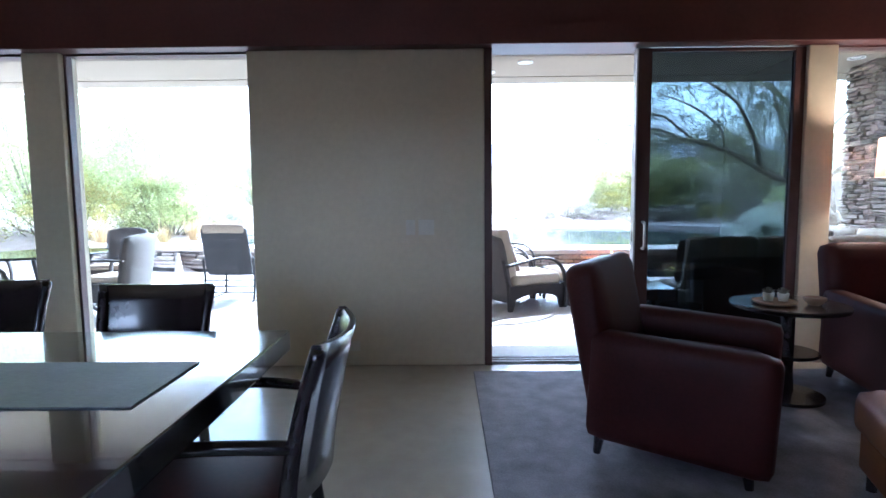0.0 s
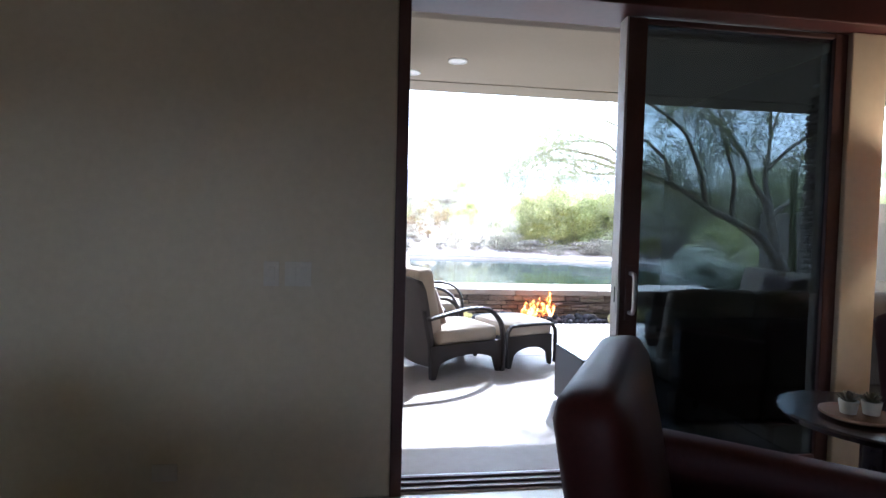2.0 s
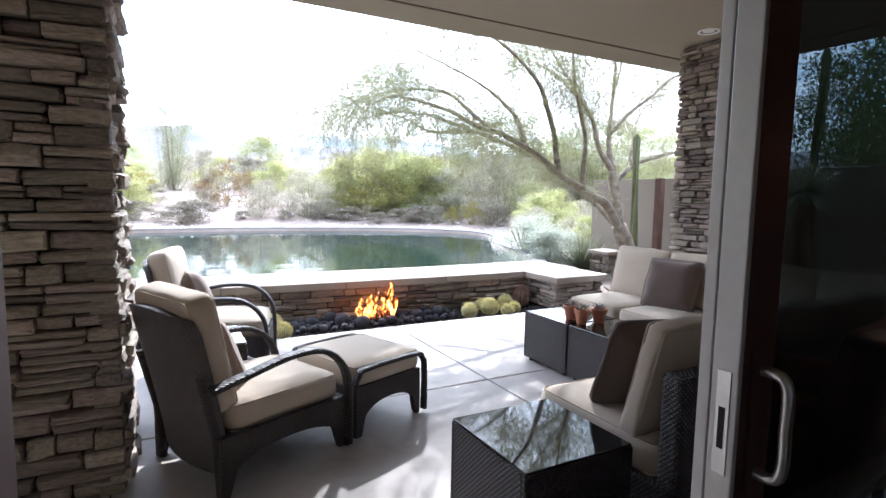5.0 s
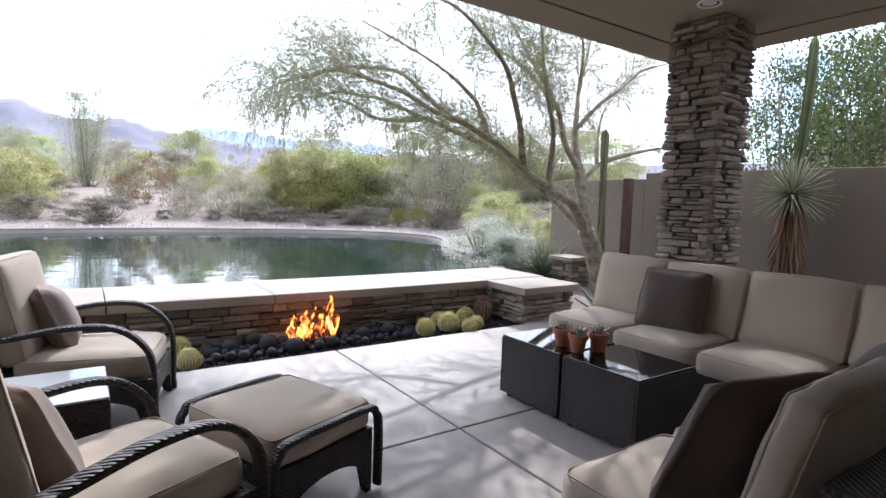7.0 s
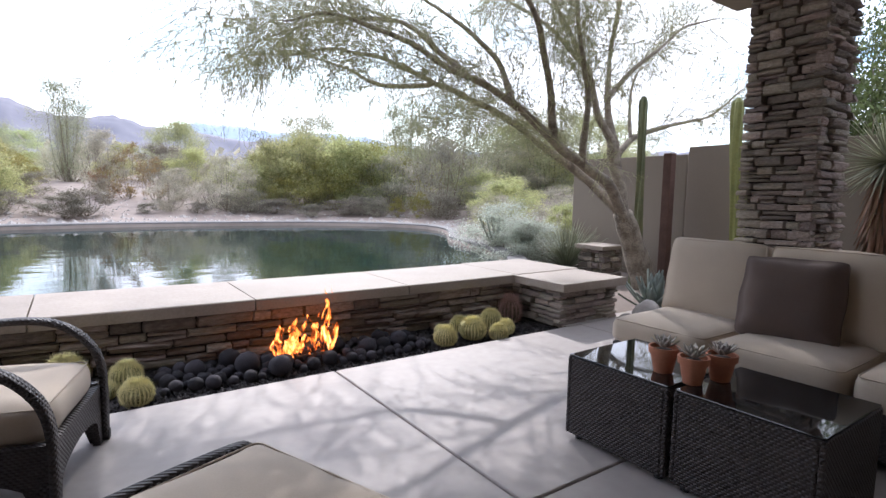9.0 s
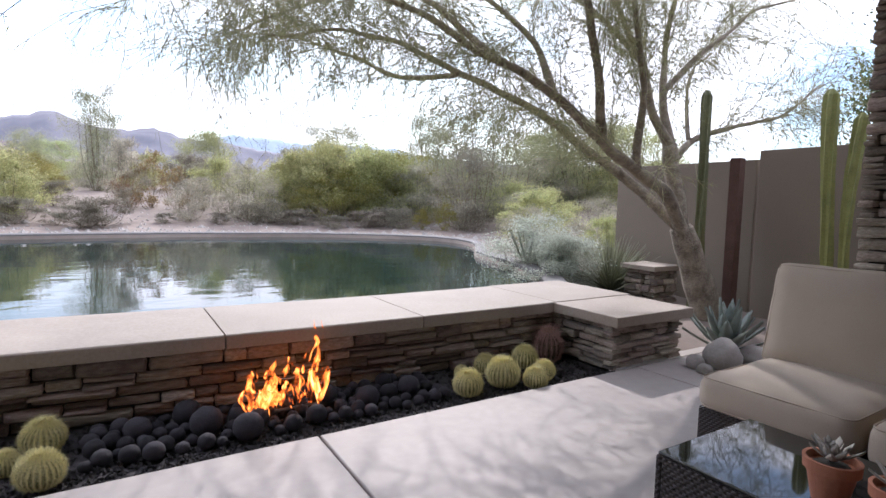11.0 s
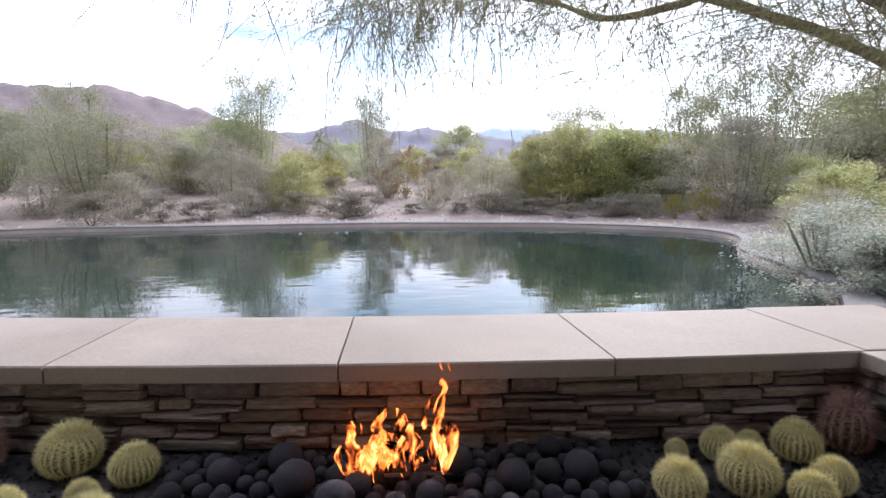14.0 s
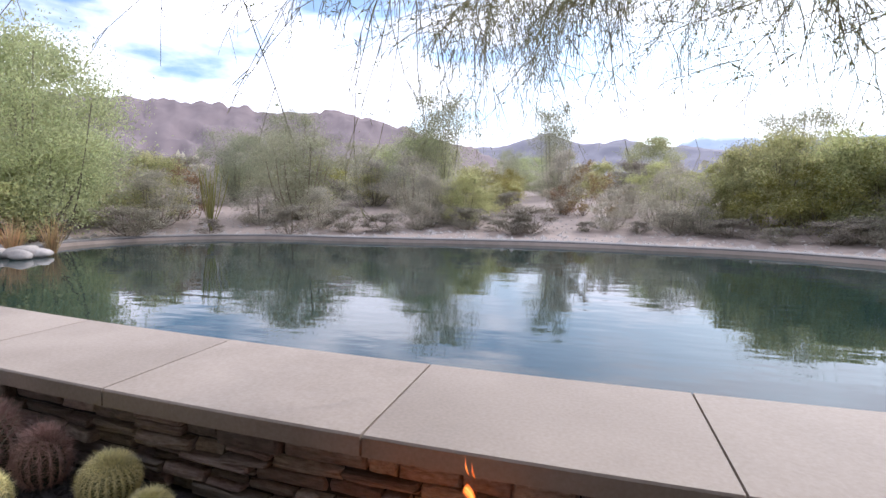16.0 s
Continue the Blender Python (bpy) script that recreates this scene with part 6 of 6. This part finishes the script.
rec = thing("spring_chair", "metal-framed patio rocker with dark sling back, cushion on top", "chair", at=pose(-3.12, 3.12, 0, 0, 0, 88))
SLING = mat("dark_sling", (0.05, 0.05, 0.055), (0.085, 0.085, 0.09), 0.8, 5, 150, 0.2)
part("backrest", rbox(bmesh.new(), (0.62, 0.60, 0.05), 0.02, pose(-0.36, 0, 0.66, 0, -104, 0), 5, 0.01), SLING, rec, smooth=True)
part("seat", rbox(bmesh.new(), (0.56, 0.60, 0.06), 0.02, pose(0, 0, 0.36), 5, 0.01), SLING, rec, smooth=True)
piped(part("headrest", rbox(bmesh.new(), (0.12, 0.54, 0.06), 0.028, pose(-0.44, 0, 0.955, 0, -110, 0), 4, 0.01), FABRIC, rec, "pale head cushion", True), (0.12, 0.54, 0.06), 0.028, pose(-0.44, 0, 0.955, 0, -110, 0), 0.0)
for y in (-0.33, 0.33):
    part("arm", tube(bmesh.new(), bez([(-0.34, y, 0.55), (0, y, 0.60), (0.27, y, 0.56), (0.32, y, 0.40), (0.28, y, 0.03)], 5), 0.016, 8), DARKM, rec, smooth=True)
    part("leg", tube(bmesh.new(), [(-0.34, y, 0.55), (-0.30, y, 0.30), (-0.36, y, 0.02)], 0.016, 8), DARKM, rec)
    part("runner", tube(bmesh.new(), bez([(-0.40, y, 0.016), (0, y, 0.016), (0.34, y, 0.016)], 4), 0.016, 8), DARKM, rec)
for z in (0.12, 0.2, 0.28):
    part("crossbar", tube(bmesh.new(), [(-0.33, -0.33, z), (-0.33, 0.33, z)], 0.011, 8), DARKM, rec)

# ---------- dining room ----------
DARKWOOD = mat("espresso_wood", (0.012, 0.008, 0.010), (0.028, 0.018, 0.020), 0.2, 3, 40, 0.012, rough2=0.3, coat=0.25)
LEATHER = mat("oxblood_leather", (0.030, 0.0055, 0.0045), (0.060, 0.012, 0.0095), 0.48, 4, 70, 0.12, dist=0.004, rough2=0.58, spec=0.22)
LEATHER_T = mat("tan_leather", (0.23, 0.085, 0.035), (0.34, 0.14, 0.065), 0.4, 4, 70, 0.12, dist=0.004)
RUNNER = mat("grey_table_inlay", (0.085, 0.10, 0.115), (0.14, 0.155, 0.17), 0.45, 12, 90, 0.3)
LACQUER = mat("dark_lacquered_wood", (0.009, 0.006, 0.007), (0.017, 0.011, 0.012), 0.12, 2.0, 14, 0.0, spec=0.9, coat=1.0, rough2=0.17)
RUG = mat("grey_brown_rug", (0.13, 0.12, 0.128), (0.28, 0.26, 0.275), 0.95, 7, 130, 0.7, dist=0.01)
WHITEP = mat("white_plate", (0.60, 0.55, 0.46), (0.68, 0.63, 0.53), 0.4, 5, 40, 0.02)

dt = thing("dining_table", "large glossy espresso dining table with a grey centre inlay", "table")
part("tabletop", B(-3.3, -0.865, -3.27, -2.14, 0.735, 0.81, bev=0.006), LACQUER, dt)
part("inlay", B(-3.1, -1.01, -2.87, -2.53, 0.811, 0.8145), RUNNER, dt, "textured grey centre inlay")
part("pedestal", B(-2.9, -2.45, -2.9, -2.35, 0.06, 0.733, bev=0.01), DARKWOOD, dt)
part("pedestal", B(-1.95, -1.65, -2.9, -2.35, 0.06, 0.733, bev=0.01), DARKWOOD, dt)
part("plinth", B(-3.0, -1.55, -3.0, -2.25, 0.0, 0.06, bev=0.006), DARKWOOD, dt)


def dining_chair(m):
    c = thing("dining_chair", "glossy dark curved-back dining chair with a red leather seat", "chair", "dining chairs", at=m)
    bk = bmesh.new()
    n, k, w = 12, 6, 0.45
    g = [[], []]
    for s in (0, 1):
        for j in range(k + 1):
            v = j / k
            row = []
            for i in range(n + 1):
                u = i / n * 2 - 1
                x = -0.235 - 0.075 * v ** 1.4 - 0.055 * (1 - u * u) - s * 0.022
                row.append(bk.verts.new((x, u * w / 2 * (1 + 0.06 * v), 0.52 + 0.40 * v + 0.012 * u * u * (j == k))))
            g[s].append(row)
    for j in range(k):
        for i in range(n):
            bk.faces.new((g[0][j][i], g[0][j][i + 1], g[0][j + 1][i + 1], g[0][j + 1][i]))
            bk.faces.new((g[1][j][i], g[1][j + 1][i], g[1][j + 1][i + 1], g[1][j][i + 1]))
        for i, fl in ((0, 1), (n, 0)):
            f = (g[0][j][i], g[0][j + 1][i], g[1][j + 1][i], g[1][j][i])
            bk.faces.new(f[::-1] if fl else f)
    for i in range(n):
        bk.faces.new((g[0][k][i], g[0][k][i + 1], g[1][k][i + 1], g[1][k][i]))
        bk.faces.new((g[0][0][i], g[1][0][i], g[1][0][i + 1], g[0][0][i + 1]))
    part("backrest", bk, DARKWOOD, c, smooth=True)
    part("seat_frame", B(-0.23, 0.24, -0.225, 0.225, 0.38, 0.43, bev=0.01), DARKWOOD, c)
    part("seat", rbox(bmesh.new(), (0.47, 0.45, 0.07), 0.03, Matrix.Translation((0.01, 0, 0.46)), 6, 0.018), LEATHER, c, "dark red leather seat pad", True)
    for y in (-0.215, 0.215):
        part("back_leg", tube(bmesh.new(), bez([(-0.29, y, 0.0), (-0.235, y, 0.25), (-0.22, y, 0.45), (-0.265, y, 0.72), (-0.325, y * 1.06, 0.92)], 5), 0.021, 8), DARKWOOD, c, smooth=True)
        part("front_leg", tube(bmesh.new(), [(0.225, y, 0.0), (0.22, y, 0.40), (0.20, y, 0.64)], [0.016, 0.022, 0.018], 8), DARKWOOD, c)
        part("arm", tube(bmesh.new(), bez([(-0.255, y, 0.67), (0.0, y * 1.10, 0.685), (0.20, y, 0.64)], 6), 0.018, 8), DARKWOOD, c, smooth=True)
    return c


ch = dining_chair(pose(-0.94, -2.58, 0, 0, 0, 184))
for m in (pose(-1.53, -2.12, 0, 0, 0, -90), pose(-2.36, -1.95, 0, 0, 0, -90)):
    copy_thing(ch, m)

pend = thing("pendant_lamp", "clear glass globe pendant with a warm bulb on a cord", "pendant lamp")
BULB = bpy.data.materials.new("warm_bulb")
BULB.use_nodes = True
BULB.node_tree.nodes["Principled BSDF"].inputs["Emission Color"].default_value = (1.0, 0.72, 0.42, 1)
BULB.node_tree.nodes["Principled BSDF"].inputs["Emission Strength"].default_value = 6.0
gx, gy, gz = -1.96, -2.32, 1.80
gbm, bbm = bmesh.new(), bmesh.new()
bmesh.ops.create_uvsphere(gbm, u_segments=24, v_segments=16, radius=0.075, matrix=Matrix.Translation((gx, gy, gz)))
bmesh.ops.create_uvsphere(bbm, u_segments=12, v_segments=8, radius=0.018, matrix=Matrix.Translation((gx, gy, gz)))
gob = part("globe", gbm, GLASS_W, pend, "clear glass globe", True)
gob.visible_shadow = False
part("bulb", bbm, BULB, pend, "small warm bulb", True)
part("holder", cyl(bmesh.new(), gx, gy, gz + 0.02, gz + 0.085, 0.014, sides=12), DARKM, pend)
part("cord", cyl(bmesh.new(), gx, gy, gz + 0.085, H_ROOM, 0.003, sides=6), DARKM, pend)

# ---------- sitting corner ----------
tagged(obj("rug", B(-0.10, 3.6, -4.9, -0.19, 0.001, 0.014, bev=0.004), RUG), "grey-brown mottled pile rug", "rug")


def armchair(m, label):
    c = thing("leather_armchair", label, "armchair", "leather armchairs", at=m)
    part("base", B(-0.33, 0.36, -0.30, 0.30, 0.09, 0.30, bev=0.02), LEATHER, c)
    part("backrest", rbox(bmesh.new(), (0.74, 0.82, 0.17), 0.06, pose(-0.365, 0, 0.575, 0, -101, 0), 8, 0.015), LEATHER, c, smooth=True)
    part("seat_cushion", rbox(bmesh.new(), (0.62, 0.58, 0.17), 0.05, pose(0.06, 0, 0.385), 7, 0.025), LEATHER, c, smooth=True)
    for y in (-0.365, 0.365):
        part("arm", rbox(bmesh.new(), (0.80, 0.14, 0.54), 0.05, pose(0.03, y, 0.345, 0, 2.5, 0), 7), LEATHER, c, smooth=True)
        for x in (-0.33, 0.33):
            part("leg", tube(bmesh.new(), [(x, y, 0), (x * 0.96, y * 0.97, 0.11)], [0.018, 0.028], 8), DARKWOOD, c)
    return c


armchair(pose(0.92, -1.345, 0.014, 0, 0, -32), "oxblood leather club armchair standing on the rug")
armchair(pose(2.72, -0.74, 0.014, 0, 0, -97), "oxblood leather club armchair beside the window")
lo = thing("leather_ottoman", "tan leather bench ottoman on the rug", "ottoman", at=pose(1.75, -2.18, 0.014, 0, 0, -20))
part("cushion", rbox(bmesh.new(), (0.80, 0.62, 0.20), 0.06, pose(0, 0, 0.34), 7, 0.02), LEATHER_T, lo, smooth=True)
part("base", B(-0.37, 0.37, -0.28, 0.28, 0.08, 0.25, bev=0.015), LEATHER_T, lo)
for x in (-0.33, 0.33):
    for y in (-0.24, 0.24):
        part("leg", cyl(bmesh.new(), x, y, 0, 0.09, 0.02, sides=8), DARKWOOD, lo)

rt = thing("round_table", "round dark side table with a lower shelf", "side table", at=pose(1.86, -0.72, 0.014))
part("tabletop", lathe(bmesh.new(), [(0.30, 0.565), (0.325, 0.572), (0.33, 0.59), (0.325, 0.598)], 40), DARKWOOD, rt)
part("column", lathe(bmesh.new(), [(0.05, 0.04), (0.042, 0.2), (0.042, 0.5), (0.07, 0.564)], 20), DARKWOOD, rt, smooth=True)
part("shelf", lathe(bmesh.new(), [(0.17, 0.27), (0.185, 0.28), (0.18, 0.295)], 32), DARKWOOD, rt)
part("foot_disc", lathe(bmesh.new(), [(0.22, 0.0), (0.22, 0.02), (0.06, 0.04)], 32), DARKWOOD, rt)
TRAYW = mat("tan_wood", (0.26, 0.15, 0.085), (0.36, 0.22, 0.13), 0.5, 6, 60, 0.1)
tagged(obj("wooden_tray", lathe(bmesh.new(), [(0.10, 0.0), (0.125, 0.012), (0.125, 0.022), (0.11, 0.016)], 28, 1.76, -0.74, 0.613), TRAYW), "round tan wooden tray on the side table", "tray")
for k, (x, y) in enumerate(((1.72, -0.74), (1.80, -0.76))):
    cp = thing("cup_plant", "small white cup holding a dark succulent on the tray", "potted plant", "cup plants", at=pose(x, y, 0.634))
    part("cup", lathe(bmesh.new(), [(0.026, 0), (0.034, 0.05), (0.031, 0.05), (0.024, 0.035)], 18), WHITEP, cp)
    lb = bmesh.new()
    for q in range(16):
        a, e = q * 2.4, radians(80 - q * 4)
        leaf_blade(lb, Vector((0, 0, 0.04)), Vector((math.cos(a) * math.cos(e), math.sin(a) * math.cos(e), math.sin(e))), Vector((-math.cos(a) * math.sin(e), -math.sin(a) * math.sin(e), math.cos(e))), 0.045, 0.016, 0.003, 3)
    part("plant", lb, L_DARK, cp)
tagged(obj("bowl", lathe(bmesh.new(), [(0.03, 0), (0.06, 0.03), (0.062, 0.05), (0.056, 0.05), (0.03, 0.015)], 24, 1.97, -0.80, 0.613), TRAYW), "small brown wooden bowl on the side table", "bowl")

SHADE = leafmat("lamp_shade_linen", (0.60, 0.47, 0.40), (0.68, 0.55, 0.47), 0.5, 0.0, 0.9)
lp = thing("floor_lamp", "slim floor lamp with a glowing pale pink drum shade, lit", "floor lamp", at=pose(2.99, -0.25, 0.014))
part("base", lathe(bmesh.new(), [(0.14, 0), (0.14, 0.015), (0.02, 0.03)], 28), DARKM, lp)
part("pole", cyl(bmesh.new(), 0, 0, 0.03, 1.45, 0.011, sides=12), STEEL, lp)
sh = bmesh.new()
for r0, r1 in ((0.195, 0.205), (0.192, 0.202)):
    a = [sh.verts.new((r1 * math.cos(k * math.tau / 36), r1 * math.sin(k * math.tau / 36), 1.40)) for k in range(36)]
    b = [sh.verts.new((r0 * math.cos(k * math.tau / 36), r0 * math.sin(k * math.tau / 36), 1.68)) for k in range(36)]
    for k in range(36):
        sh.faces.new((a[k], a[(k + 1) % 36], b[(k + 1) % 36], b[k]))
part("shade", sh, SHADE, lp, "pale pink linen drum shade", True)
lbm = bmesh.new()
bmesh.ops.create_uvsphere(lbm, u_segments=12, v_segments=8, radius=0.03, matrix=Matrix.Translation((0, 0, 1.52)))
part("bulb", lbm, BULB, lp, "warm bulb inside the shade", True)
lamp_light = new("lamp_light", bpy.data.lights.new("lamp_light", "POINT"))
lamp_light.data.energy, lamp_light.data.color, lamp_light.data.shadow_soft_size = 4.5, (1.0, 0.72, 0.45), 0.05
lamp_light.location = (2.99, -0.25, 1.60)
part("spider", tube(bmesh.new(), [(-0.195, 0, 1.46), (0.195, 0, 1.46)], 0.004, 6), STEEL, lp)

for x0, x1 in ((-0.60, -0.53), (-0.505, -0.385)):
    sw = thing("light_switch", "cream wall switch plate on the plaster pier", "light switch", "wall switches")
    part("plate", B(x0, x1, -0.007, -0.0005, 1.02, 1.135, bev=0.003), WHITEP, sw)
    for k in range(1 if x1 - x0 < 0.08 else 2):
        cx = x0 + 0.035 + k * 0.05
        part("rocker", B(cx - 0.016, cx + 0.016, -0.012, -0.006, 1.045, 1.11, bev=0.002), WHITEP, sw)
ol = thing("wall_outlet", "cream electrical outlet low on the plaster pier", "outlet")
part("plate", B(-1.08, -0.97, -0.006, -0.0005, 0.12, 0.20, bev=0.003), WHITEP, ol)
